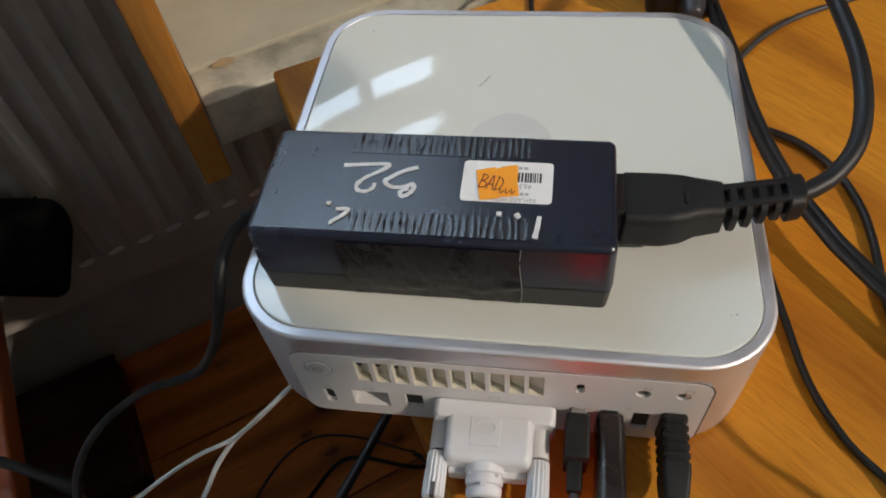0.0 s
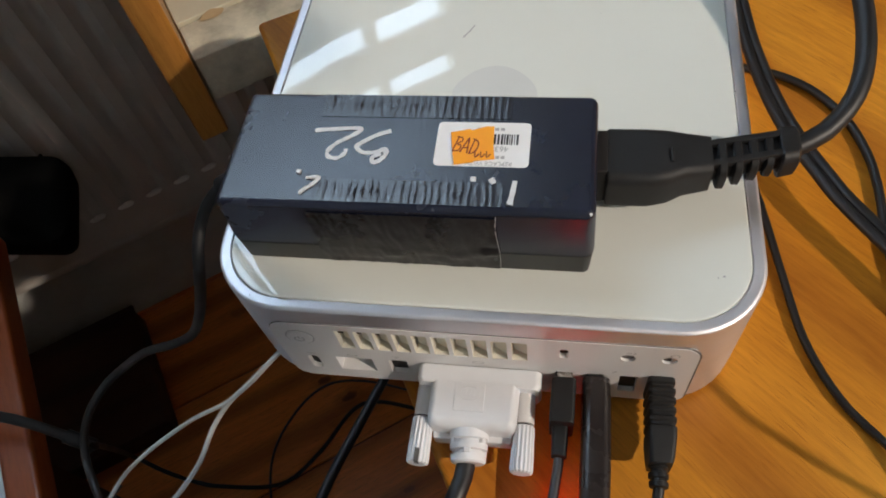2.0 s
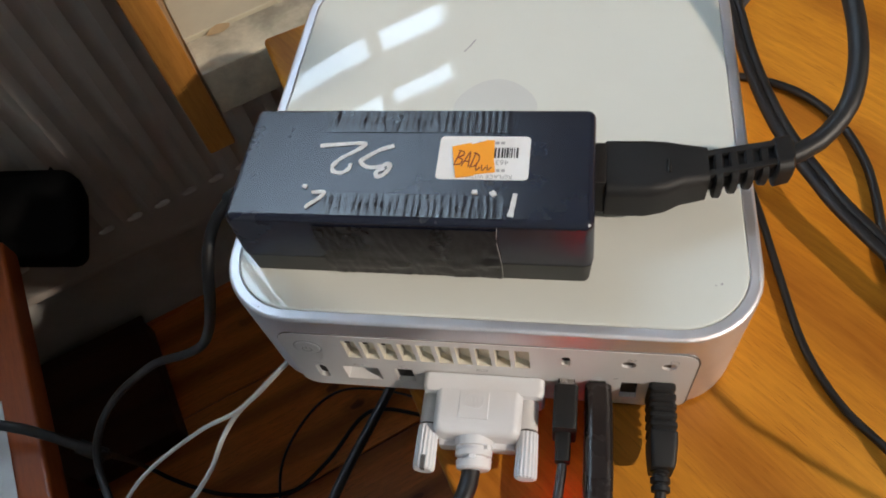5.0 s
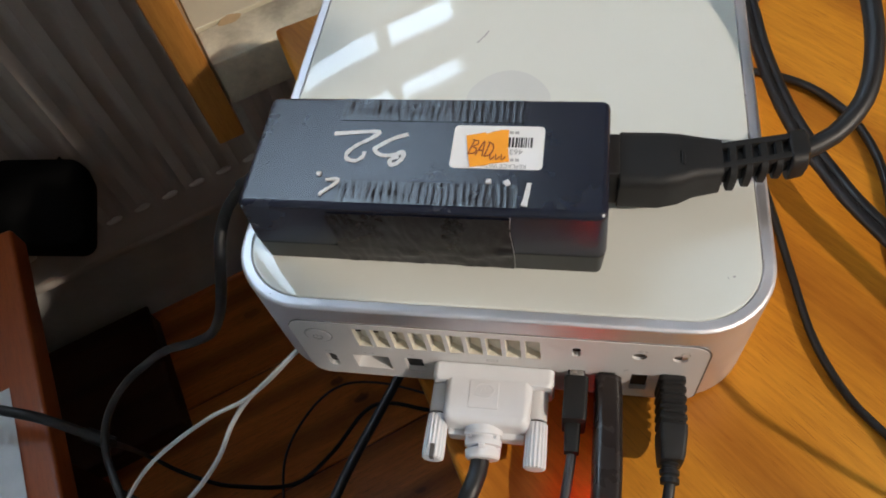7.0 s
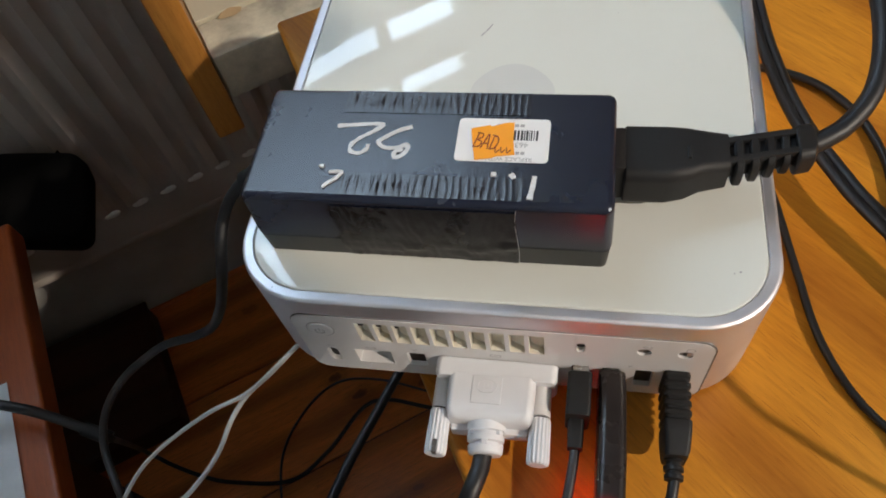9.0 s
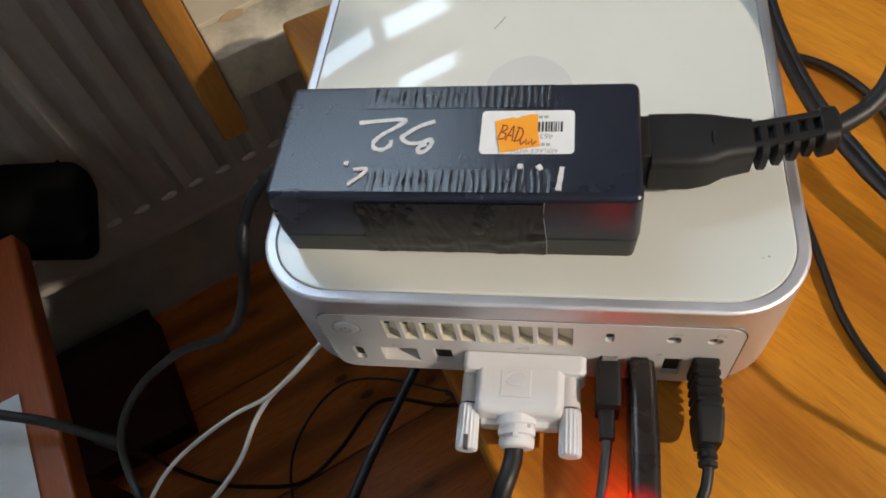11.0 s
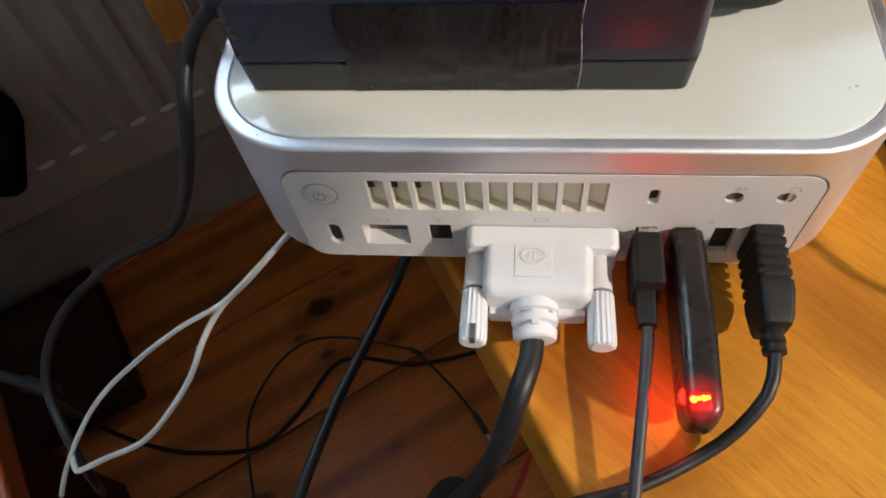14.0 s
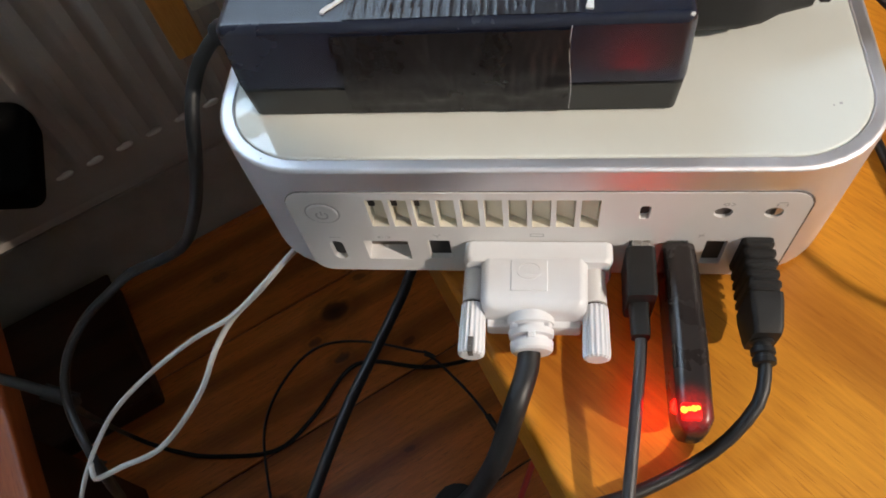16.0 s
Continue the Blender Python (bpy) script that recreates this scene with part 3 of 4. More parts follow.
        return loft([[a - q, a + q, b + q, b - q], [p + Vector((0, 0.00014, 0)) for p in (a - q, a + q, b + q, b - q)]])

    marks = (
        bars((-0.0567, 0.7703, 0.0009, 0.0003), (-0.0556, 0.7703, 0.0009, 0.0003), (-0.0545, 0.7703, 0.0006, 0.0003)),
        join(stroke(-0.0433, 0.7706, -0.0424, 0.7712), stroke(-0.0433, 0.7706, -0.0424, 0.7700), bars((-0.0419, 0.7706, 0.0004, 0.0004), (-0.0411, 0.7706, 0.0004, 0.0004)), stroke(-0.0397, 0.7706, -0.0406, 0.7712), stroke(-0.0397, 0.7706, -0.0406, 0.7700)),
        join(stroke(-0.0266, 0.7704, -0.0266, 0.7713), stroke(-0.0266, 0.7713, -0.0276, 0.7722), stroke(-0.0266, 0.7713, -0.0256, 0.7722)),
        bars((-0.0012, 0.7722, 0.0003, 0.0014), (0.0022, 0.7722, 0.0003, 0.0014), (0.0005, 0.77285, 0.0034, 0.0003), (0.0005, 0.77155, 0.0034, 0.0003)),
        join(stroke(0.0422, 0.7716, 0.0434, 0.7734), stroke(0.0427, 0.7724, 0.0436, 0.7724), stroke(0.0426, 0.7721, 0.0423, 0.7730)),
        join(stroke(0.0452, 0.7872, 0.0461, 0.7879), stroke(0.0452, 0.7872, 0.0461, 0.7865), bars((0.0464, 0.7872, 0.0004, 0.0010)), stroke(0.0480, 0.7872, 0.0471, 0.7879), stroke(0.0480, 0.7872, 0.0471, 0.7865)),
        bars((0.0577, 0.7870, 0.0004, 0.0012), (0.0599, 0.7870, 0.0004, 0.0012), (0.0588, 0.7880, 0.0020, 0.0003)),
    )
    for b in marks:
        part("printed_symbol", b, M_GREYINK, pl, "small grey printed mark", smooth=0)
    # Added dark sheet that paints the darkness inside the case.
    part("dark_backing", box_bm(-0.062, 0.062, 0.0105, 0.012, T + 0.004, T + 0.043), M_DARK, pc)
    return pc


computer()


# ---- power adapter ----
def adapter():
    ad = thing("power_adapter", "black brick power adapter bound with wrinkled tape, lying on the computer", "power adapter")
    zb, zm, zt = T + 0.0508, T + 0.0612, T + 0.0805
    x0, x1, y0, y1 = -0.0722, 0.0336, 0.0174, 0.0599
    cx, cy, hx, hy = (x0 + x1) / 2, (y0 + y1) / 2, (x1 - x0) / 2, (y1 - y0) / 2

    def lp(ins, z, r=0.0025):
        return [(x, y, z) for x, y in rounded(hx - ins, hy - ins, max(0.0006, r - ins), 5, cx, cy)]

    part("lower_shell", loft([lp(0.0012, zb), lp(0.0004, zb + 0.0006), lp(-0.0003, zm - 0.0006), lp(0.0004, zm - 0.0003), lp(0.0016, zm - 0.0002), lp(0.0016, zm)]), M_ABS_LOW, ad, "charcoal plastic lower half")
    up = part("upper_shell", loft([lp(0.0016, zm), lp(0.0016, zm + 0.0002), lp(0.0, zm + 0.0003), lp(-0.0005, zm + 0.0006), lp(0.0, zt - 0.0022), lp(0.0003, zt - 0.0012), lp(0.0010, zt - 0.0004), lp(0.0022, zt)]), M_ABS, ad, "smooth black plastic upper half")
    # tape: two ridged bands along the long edges, the near one folded over the side
    for k, (ya, yb, xa, xb) in enumerate(((0.0498, 0.0585, -0.0472, 0.0092), (0.0192, 0.0270, -0.0425, 0.0090))):
        rows = []
        nx = 150
        for i in range(nx + 1):
            x = xa + (xb - xa) * i / nx
            col = []
            for j in range(9):
                y = ya + (yb - ya) * j / 8
                wob = noise.noise((x * 260, y * 160, k * 7)) * 0.0005
                ph = (x + wob * 2.2) / 0.0021 * 2 * math.pi + 2.6 * noise.noise((x * 110, 3 + k, 0))
                rid = max(0.0, math.cos(ph)) ** 4 * 0.00028 * (0.35 + 0.65 * math.sin(math.pi * min(1, max(0, (j + 0.3) / 8.6)))) * max(0.0, 0.7 + 1.1 * noise.noise((x * 240, y * 420, k)))
                col.append((x, y, zt + 0.00012 + max(0, rid)))
            rows.append(col)
        part("tape", loft(rows, False, False, closed=False), M_TAPE, ad, "wrinkled black tape", smooth=60)
    rows = []
    for i in range(111):
        x = -0.0455 + 0.053 * i / 110
        col = []
        for j in range(17):
            f = j / 16
            z = zt - 0.0026 + (zb + 0.0016 - zt + 0.0026) * f
            out = 0.0005 * min(1, (zt - z) / 0.015) if z > zm else 0.0006 - 0.0009 * (zm - z) / 0.010
            fold = 0.00045 * abs(noise.noise((x * 420, z * 150, 4))) + 0.0010 * max(0.0, noise.noise((x * 110, z * 800, 9))) * (z < zm + 0.002)
            col.append((x, y0 - 0.0003 - out - fold, z))
        rows.append(col)
    part("tape", loft(rows, False, False, closed=False), M_TAPE_SIDE, ad, "wrinkled black tape folded over the side", smooth=60)
    part("tape_edge", tube_bm([(0.0076, y0 - 0.0003, zt - 0.0015), (0.0072, y0 - 0.0007, zt - 0.008), (0.0080, y0 - 0.0010, zm), (0.0078, y0 - 0.0003, zb + 0.002)], 0.00010, 6, 0.002), M_GREYINK, ad, "pale cut edge of the tape")
    # paper label with orange sticker
    lx0, lx1, ly0, ly1 = -0.0112, 0.0152, 0.0325, 0.0484
    lab = part("label", loft([[(x, y, zt + h) for x, y in rounded((lx1 - lx0) / 2, (ly1 - ly0) / 2, 0.0014, 4, (lx0 + lx1) / 2, (ly0 + ly1) / 2)] for h in (0.0, 0.00015)]), M_LABEL, ad, "white paper label with a barcode")
    random.seed(5)
    x = 0.0050
    while x < 0.0118:
        w = random.choice((0.00025, 0.0004, 0.0006))
        part("barcode_bar", box_bm(x, x + w, 0.0404, 0.0441, zt + 0.00015, zt + 0.0002), M_INK, lab)
        x += w + random.choice((0.00025, 0.0004))
    flip = Matrix.Rotation(math.pi, 4, "Z")
    for words, size, px, py in (("REPLACE WITH", 0.0019, 0.0042, 0.0336), ("463", 0.0026, 0.0074, 0.0388)):
        part("printed_words", moved(text_bm(words, size), Matrix.Translation((px, py, zt + 0.0002)) @ flip), M_GREYINK, lab, "grey printed words, upside down")
    for a, b, y in ((0.0000, 0.0014, 0.0459), (0.0018, 0.0028, 0.0459), (0.0032, 0.0046, 0.0459), (0.0050, 0.0062, 0.0459), (0.0066, 0.0078, 0.0459), (0.0074, 0.0085, 0.0358), (0.0060, 0.0070, 0.0358)):
        part("printed_line", box_bm(a, b, y - 0.0005, y + 0.0005, zt + 0.00015, zt + 0.0002), M_GREYINK, lab)
    ox, oy = -0.0010, 0.0398
    tear = [(-0.0043, -0.0070), (0.0007, -0.0061), (0.0012, -0.0056), (0.0068, -0.0047), (0.0061, -0.0001), (0.0058, 0.0069), (0.0037, 0.0069), (-0.0006, 0.0053), (-0.0010, 0.0059), (-0.0064, 0.0044), (-0.0054, -0.0014)]
    st = part("sticker", loft([[(ox + a, oy + b, zt + h) for a, b in tear] for h in (0.00025, 0.0005)]), M_ORANGE, ad, "torn orange sticker with a handwritten word", smooth=0)
    pen = Matrix.Translation((ox - 0.0022, oy - 0.0002, 0)) @ Matrix.Rotation(radians(-9), 4, "Z") @ Matrix.Diagonal((0.0021, 0.0028, 1, 1))
    for line in (
        [(-1.25, -0.95), (-1.1, 0.0), (-0.95, 1.0)],
        [(-1.2, 0.95), (-0.45, 0.9), (-0.35, 0.45), (-1.0, 0.05), (-0.35, -0.1), (-0.4, -0.7), (-1.3, -0.95)],
        [(-0.2, -0.95), (0.1, 0.0), (0.45, 1.0), (0.6, 0.1), (0.75, -0.95)],
        [(0.0, -0.3), (0.7, -0.25)],
        [(1.05, -0.9), (1.15, 0.0), (1.25, 0.95)],
        [(0.95, 0.95), (1.7, 0.75), (1.95, 0.0), (1.6, -0.75), (0.95, -0.95)],
    ):
        part("handwriting", ribbon_bm([(pen @ Vector((a, b, 0)))[:2] for a, b in line], 0.00042, zt + 0.0005), M_REDINK, st, "dark red handwritten letter stroke")
    for k in range(3):
        part("pen_stroke", ribbon_bm([(ox + 0.0012 + k * 0.0016, oy - 0.0024), (ox + 0.0014 + k * 0.0016, oy - 0.0044), (ox + 0.0024 + k * 0.0016, oy - 0.0032)], 0.00035, zt + 0.0005), M_REDINK, st)
    # white marker strokes
    strokes = (
        [(-0.0478, 0.0442), (-0.0436, 0.0447), (-0.0357, 0.0454), (-0.0339, 0.0449), (-0.0363, 0.0425), (-0.0402, 0.0396), (-0.0423, 0.0367), (-0.0417, 0.0346), (-0.0391, 0.0341), (-0.0372, 0.0358), (-0.0371, 0.0376)],
        [(-0.0249, 0.0446), (-0.0291, 0.0428), (-0.0330, 0.0398), (-0.0341, 0.0383), (-0.0318, 0.0364), (-0.0280, 0.0366), (-0.0257, 0.0378), (-0.0251, 0.0360), (-0.0266, 0.0336), (-0.0284, 0.0330), (-0.0287, 0.0348), (-0.0265, 0.0362)],
        [(-0.0498, 0.0289), (-0.0485, 0.0287)],
        [(-0.0465, 0.0267), (-0.0427, 0.0269), (-0.0441, 0.0246), (-0.0468, 0.0221), (-0.0471, 0.0211)],
        [(0.0120, 0.0276), (0.0116, 0.0236), (0.0111, 0.0199)],
        [(0.0054, 0.0282), (0.0064, 0.0268)],
        [(0.0007, 0.0286), (0.0007, 0.0272)],
    )
    for s, w in zip(strokes, (0.0016, 0.0016, 0.0018, 0.0012, 0.0017, 0.0018, 0.0018)):
        part("marker_stroke", ribbon_bm(s, w, zt + 0.0001, 0.0005 if s[0][1] < 0.03 else 0.00012), M_PAINT, ad, "white marker pen stroke")
    part("scratch", moved(lathe_bm([(-0.0006, 0.0001), (0, 0.0005), (0.0006, 0.0001)], 8), Matrix.Translation((0.0322, 0.0186, zt - 0.0008))), M_PAINT, ad, "small pale scuff on the corner")
    part("inlet", box_bm(0.033, 0.0372, 0.0402, 0.0560, T + 0.0550, T + 0.0700, 0.001), M_DARK, ad)
    return ad


adapter()


# ---- mains plug in the adapter, with its cord ----
def mains_cord():
    mc = thing("mains_cord", "black mains cord with moulded plug and ribbed strain relief", "power cord")
    zc = T + 0.0622
    secs = [(0.0368, 0.0481, 0.0099, 0.0070), (0.0373, 0.0481, 0.0103, 0.0074), (0.0490, 0.0482, 0.0103, 0.0074), (0.0545, 0.0488, 0.0095, 0.0072), (0.0590, 0.0498, 0.0080, 0.0066), (0.0664, 0.0504, 0.0068, 0.0058)]
    body = loft([[(x, y, z) for y, z in rounded(hy, hz, min(hy, hz) * 0.45, 4, cy, zc)] for x, cy, hy, hz in secs])
    part("plug_body", body, M_RUBBER, mc)
    part("grip_ridge", box_bm(0.0545, 0.0556, 0.0450, 0.0500, zc + 0.0064, zc + 0.0078, 0.0004), M_RUBBER, mc)
    for k in range(4):
        x = 0.0682 + k * 0.0044
        cy = 0.0506 + k * 0.0012
        h = 0.0069 - 0.0003 * k
        b = loft([[(x + d, y, z) for y, z in rounded(h - i, h * 0.74 - i, 0.003, 3, cy, zc)] for d, i in ((0, 0.0004), (0.0004, 0), (0.0020, 0), (0.0024, 0.0004))])
        part("strain_rib", b, M_RUBBER, mc)
    b = loft([[(x, y, z) for y, z in rounded(h, h * 0.75, h * 0.4, 3, cy, zc)] for x, cy, h in ((0.0660, 0.0504, 0.0046), (0.0865, 0.0555, 0.0042))])
    part("strain_core", b, M_RUBBER, mc)
    for side in (-1, 1):
        b = loft([[(x, y, z) for y, z in rounded(0.0011, 0.0011, 0.0004, 2, cy + side * h, zc + up)] for x, cy, h, up in ((0.0660, 0.0504, 0.0037, 0.0041), (0.0865, 0.0555, 0.0034, 0.0038))])
        part("strain_rail", b, M_RUBBER, mc)
    b = loft([[(x, y, z) for y, z in rounded(h, h * 0.8, 0.003, 4, cy, zc)] for x, cy, h in ((0.0856, 0.0552, 0.0062), (0.0862, 0.0553, 0.0067), (0.0902, 0.0563, 0.0065), (0.0912, 0.0566, 0.0054))])
    part("collar", b, M_RUBBER, mc)
    part("cord", tube_bm([(0.0890, 0.0562, zc), (0.0990, 0.0617, zc + 0.002), (0.1075, 0.0720, zc + 0.006), (0.1115, 0.0870, zc + 0.010), (0.1120, 0.1060, zc + 0.014), (0.1085, 0.1280, zc + 0.018), (0.104, 0.155, zc + 0.020), (0.102, 0.20, zc + 0.010), (0.104, 0.25, T + 0.045), (0.115, 0.29, T + 0.012), (0.16, 0.32, T + 0.0046), (0.30, 0.34, T + 0.0046)], 0.0029, 14), M_PVC, mc)
    return mc


mains_cord()


def cord(name, label, pts, r, material=None, flat=1.0, seg=12):
    ob = obj(name, tube_bm(pts, r, seg, 0.004, flat), material or M_PVC)
    return tagged(ob, label, "cable")


tw = thing("flat_cord", "thick black twin-core cord looping just above the table", "cable")
TWIN = [(0.30, -0.12, T + 0.0048), (0.20, -0.03, T + 0.008), (0.1330, 0.0605, T + 0.0125), (0.1168, 0.0890, T + 0.0125), (0.1059, 0.1170, T + 0.0125), (0.0990, 0.1520, T + 0.0122), (0.0960, 0.185, T + 0.0115), (0.0905, 0.229, T + 0.010), (0.086, 0.28, T + 0.0048), (0.082, 0.33, T + 0.0048)]
for side in (-0.0021, 0.0021):
    part("core", tube_bm([(x + side * 0.8, y + side * 0.4, z) for x, y, z in TWIN], 0.0021, 12), M_PVC, tw)
cord("thin_cable", "thin black cable curving over the table", [(0.078, 0.157, T + 0.0018), (0.0967, 0.1526, T + 0.0018), (0.11, 0.1477, T + 0.0025), (0.1225, 0.1396, T + 0.0025), (0.1335, 0.1256, T + 0.0018), (0.1391, 0.108, T + 0.0018), (0.1405, 0.090, T + 0.0018), (0.140, 0.05, T + 0.0018), (0.15, 0.0, T + 0.0018)], 0.0017)
cord("thin_cable", "thin black cable beside the computer", [(0.080, 0.11, T + 0.0018), (0.0940, 0.095, T + 0.0018), (0.0975, 0.0829, T + 0.0018), (0.1021, 0.0517, T + 0.0018), (0.1065, 0.0251, T + 0.0018), (0.1144, 0.0056, T + 0.0018), (0.1238, -0.0067, T + 0.0022), (0.1425, -0.0330, T + 0.010), (0.1550, -0.0400, T + 0.032), (0.1658, -0.0425, T + 0.055), (0.1730, -0.0400, T + 0.075), (0.19, -0.02, T + 0.105), (0.25, 0.03, T + 0.12)], 0.0014)
cord("thin_cable", "thin dark grey cable behind the computer", [(0.098, 0.185, T + 0.0016), (0.1032, 0.2001, T + 0.0016), (0.1215, 0.2229, T + 0.0016), (0.1457, 0.2398, T + 0.0016), (0.19, 0.262, T + 0.0016)], 0.0015, M_GREYCABLE)
cord("thin_cable", "thin black cable end behind the computer", [(0.02, 0.30, T + 0.0016), (0.002, 0.262, T + 0.0016), (-0.0012, 0.245, T + 0.0016), (0.0015, 0.228, T + 0.0016), (0.01, 0.215, T + 0.0016)], 0.0014)
cord("thin_cable", "dark cable lying along the back edge of the table", [(-0.11, 0.212, T - 0.0395), (-0.095, 0.228, T - 0.0395), (-0.072, 0.243, T - 0.0395), (-0.04, 0.262, T - 0.0395), (0.0, 0.285, T - 0.0395)], 0.0022)


# ---- leads plugged into the computer ----
def display_lead():
    dl = thing("display_lead", "white display plug with thumb screws on a black cable", "cable")
    z0, z1 = T + 0.0052, T + 0.0196
    zc = (z0 + z1) / 2
    fl = loft([[(x, y, z) for x, z in rounded(hx, (z1 - z0) / 2 - i, 0.0022, 4, 0.0008, zc)] for y, hx, i in ((-0.0006, 0.0195, 0.0004), (-0.0010, 0.0199, 0), (-0.0056, 0.0199, 0), (-0.0068, 0.0192, 0.0006))])
    part("flange", fl, M_DVI, dl)
    body = loft([[(x, y, z) for x, z in rounded(hx, (z1 - z0) / 2 - i, 0.0026, 5, -0.0002, zc)] for y, hx, i in ((-0.0060, 0.0142, 0.0), (-0.0174, 0.0140, 0.0), (-0.0190, 0.0136, 0.0004), (-0.0202, 0.0128, 0.0014), (-0.0207, 0.0110, 0.0030))])
    b = part("plug_body", body, M_DVI, dl)
    part("lower_step", box_bm(-0.0128, 0.0124, -0.0226, -0.0195, z0 + 0.0008, z0 + 0.0064, 0.0010), M_DVI, dl)
    part("raised_panel", box_bm(-0.0062, 0.0034, -0.0158, -0.0068, z1 - 0.0002, z1 + 0.00025, 0.0002), M_DVI, b, "raised square on the plug")
    ring = loft([[(-0.0014 + r * 1.35 * math.cos(a), -0.0098 + r * math.sin(a), z1 + 0.00024 + h) for r, h in ((0.0021, 0), (0.0021, 0.0002), (0.0025, 0.0002), (0.0025, 0))] for a in [i * math.pi / 14 for i in range(28)] + [0.0]], False, False)
    part("raised_ring", ring, M_DVI, b)
    for x in (-0.0024, -0.0012, 0.0):
        part("raised_stroke", box_bm(x - 0.0002, x + 0.0002, -0.0108, -0.0088, z1 + 0.0002, z1 + 0.00045), M_DVI, b)
    for sx in (-0.0163, 0.0160):
        part("screw_shaft", moved(lathe_bm([(-0.0060, 0.0031), (-0.0162, 0.0031)], 18), Matrix.Translation((sx, 0, zc + 0.0002))), M_PLATE, dl, "smooth grey-white screw sleeve")
        gl = []
        for y, f in ((-0.0168, 0.86), (-0.0172, 0.96), (-0.0300, 1.03), (-0.0311, 0.98), (-0.0315, 0.8)):
            gl.append([(sx + 0.00335 * f * (1 + (0.05 if k % 4 < 2 else -0.05)) * math.cos(2 * math.pi * k / 64), y, zc + 0.00335 * f * (1 + (0.05 if k % 4 < 2 else -0.05)) * math.sin(2 * math.pi * k / 64)) for k in range(64)])
        sc = part("thumb_screw", loft(gl), M_DVI, dl, "white fluted thumb screw", smooth=25)
        if sx < 0:
            part("screw_slot", box_bm(sx - 0.0007, sx + 0.0007, -0.03155, -0.0274, zc + 0.0005, zc + 0.00362), M_PORT, sc, "dark slot in the screw head", smooth=0)
        part("screw_neck", moved(lathe_bm([(-0.0160, 0.0024), (-0.0170, 0.0024)], 14), Matrix.Translation((sx, 0, zc))), M_DARK, dl, "dark gap above the thumb screw")
    ang = Matrix.Translation((-0.0010, -0.0202, zc)) @ Matrix.Rotation(radians(3), 4, "Z") @ Matrix.Rotation(radians(6), 4, "X")
    prof = [(0.0005, 0.0060), (-0.0002, 0.0062), (-0.0022, 0.0061), (-0.0025, 0.0046), (-0.0035, 0.0046), (-0.0038, 0.0060), (-0.0055, 0.0059), (-0.0058, 0.0044), (-0.0067, 0.0044), (-0.0070, 0.0057), (-0.0090, 0.0055), (-0.0096, 0.0050), (-0.0098, 0.0032)]
    sr = part("strain_relief", moved(lathe_bm(prof, 28), ang), M_DVI, dl, "white slotted strain relief", smooth=30)
    for y, turns in ((-0.0030, (-62, 62, 180)), (-0.00625, (0, 118, -118))):
        for turn in turns:
            b = box_bm(-0.0011, 0.0011, y - 0.0008, y + 0.0008, 0.0040, 0.00585, 0.0003, 1)
            part("bridge", moved(b, ang @ Matrix.Rotation(radians(turn), 4, "Y")), M_DVI, sr)
    part("cord", tube_bm([(-0.0012, -0.0285, zc - 0.0008), (-0.0016, -0.0340, zc - 0.0013), (-0.0035, -0.0410, T + 0.0115), (-0.0062, -0.0478, T + 0.0055), (-0.0098, -0.0535, T - 0.0080), (-0.0165, -0.0575, T - 0.030), (-0.0235, -0.0600, T - 0.048), (-0.034, -0.064, T - 0.085)], 0.0030, 16), M_PVC, dl, "thick black cable")
    part("ferrite_core", tube_bm([(-0.0225, -0.0598, T - 0.046), (-0.0245, -0.0605, T - 0.052), (-0.031, -0.063, T - 0.075), (-0.034, -0.064, T - 0.085)], 0.0085, 18, 0.003), M_RUBBER, dl, "black ferrite core on the cable")
    return dl


display_lead()


def usb_lead():
    ul = thing("usb_lead", "slim black plug and grey-black thin cable in the rear socket", "cable")
    cx, zc = 0.0277, T + 0.0135
    part("metal_shell", box_bm(cx - 0.0023, cx + 0.0023, -0.0026, 0.001, zc - 0.006, zc + 0.006, 0.0004), M_STEEL, ul)
    secs = ((-0.0024, 0.0036, 0.0070), (-0.0028, 0.0038, 0.0073), (-0.0155, 0.0038, 0.0073), (-0.0168, 0.0036, 0.0070), (-0.0167, 0.0030, 0.0062))
    part("plug_body", loft([[(x, y, z) for x, z in rounded(hx, hz, 0.0012, 3, cx - 0.0003 * (-y / 0.018), zc)] for y, hx, hz in secs]), M_RUBBER, ul)
    part("strain_relief", loft([[(x, y, z) for x, z in rounded(h, h, h * 0.5, 4, cx - 0.0006, zc)] for y, h in ((-0.0166, 0.0026), (-0.0235, 0.0024), (-0.0256, 0.0023), (-0.0258, 0.0015))]), M_RUBBER, ul)
    part("cord", tube_bm([(0.0271, -0.0262, zc), (0.0268, -0.0300, zc), (0.0256, -0.0402, T + 0.0125), (0.0239, -0.0538, T + 0.0098), (0.0223, -0.0669, T + 0.0075), (0.0205, -0.085, T + 0.004), (0.0185, -0.12, T + 0.0024)], 0.00155, 12), M_GREYCABLE, ul)
    return ul


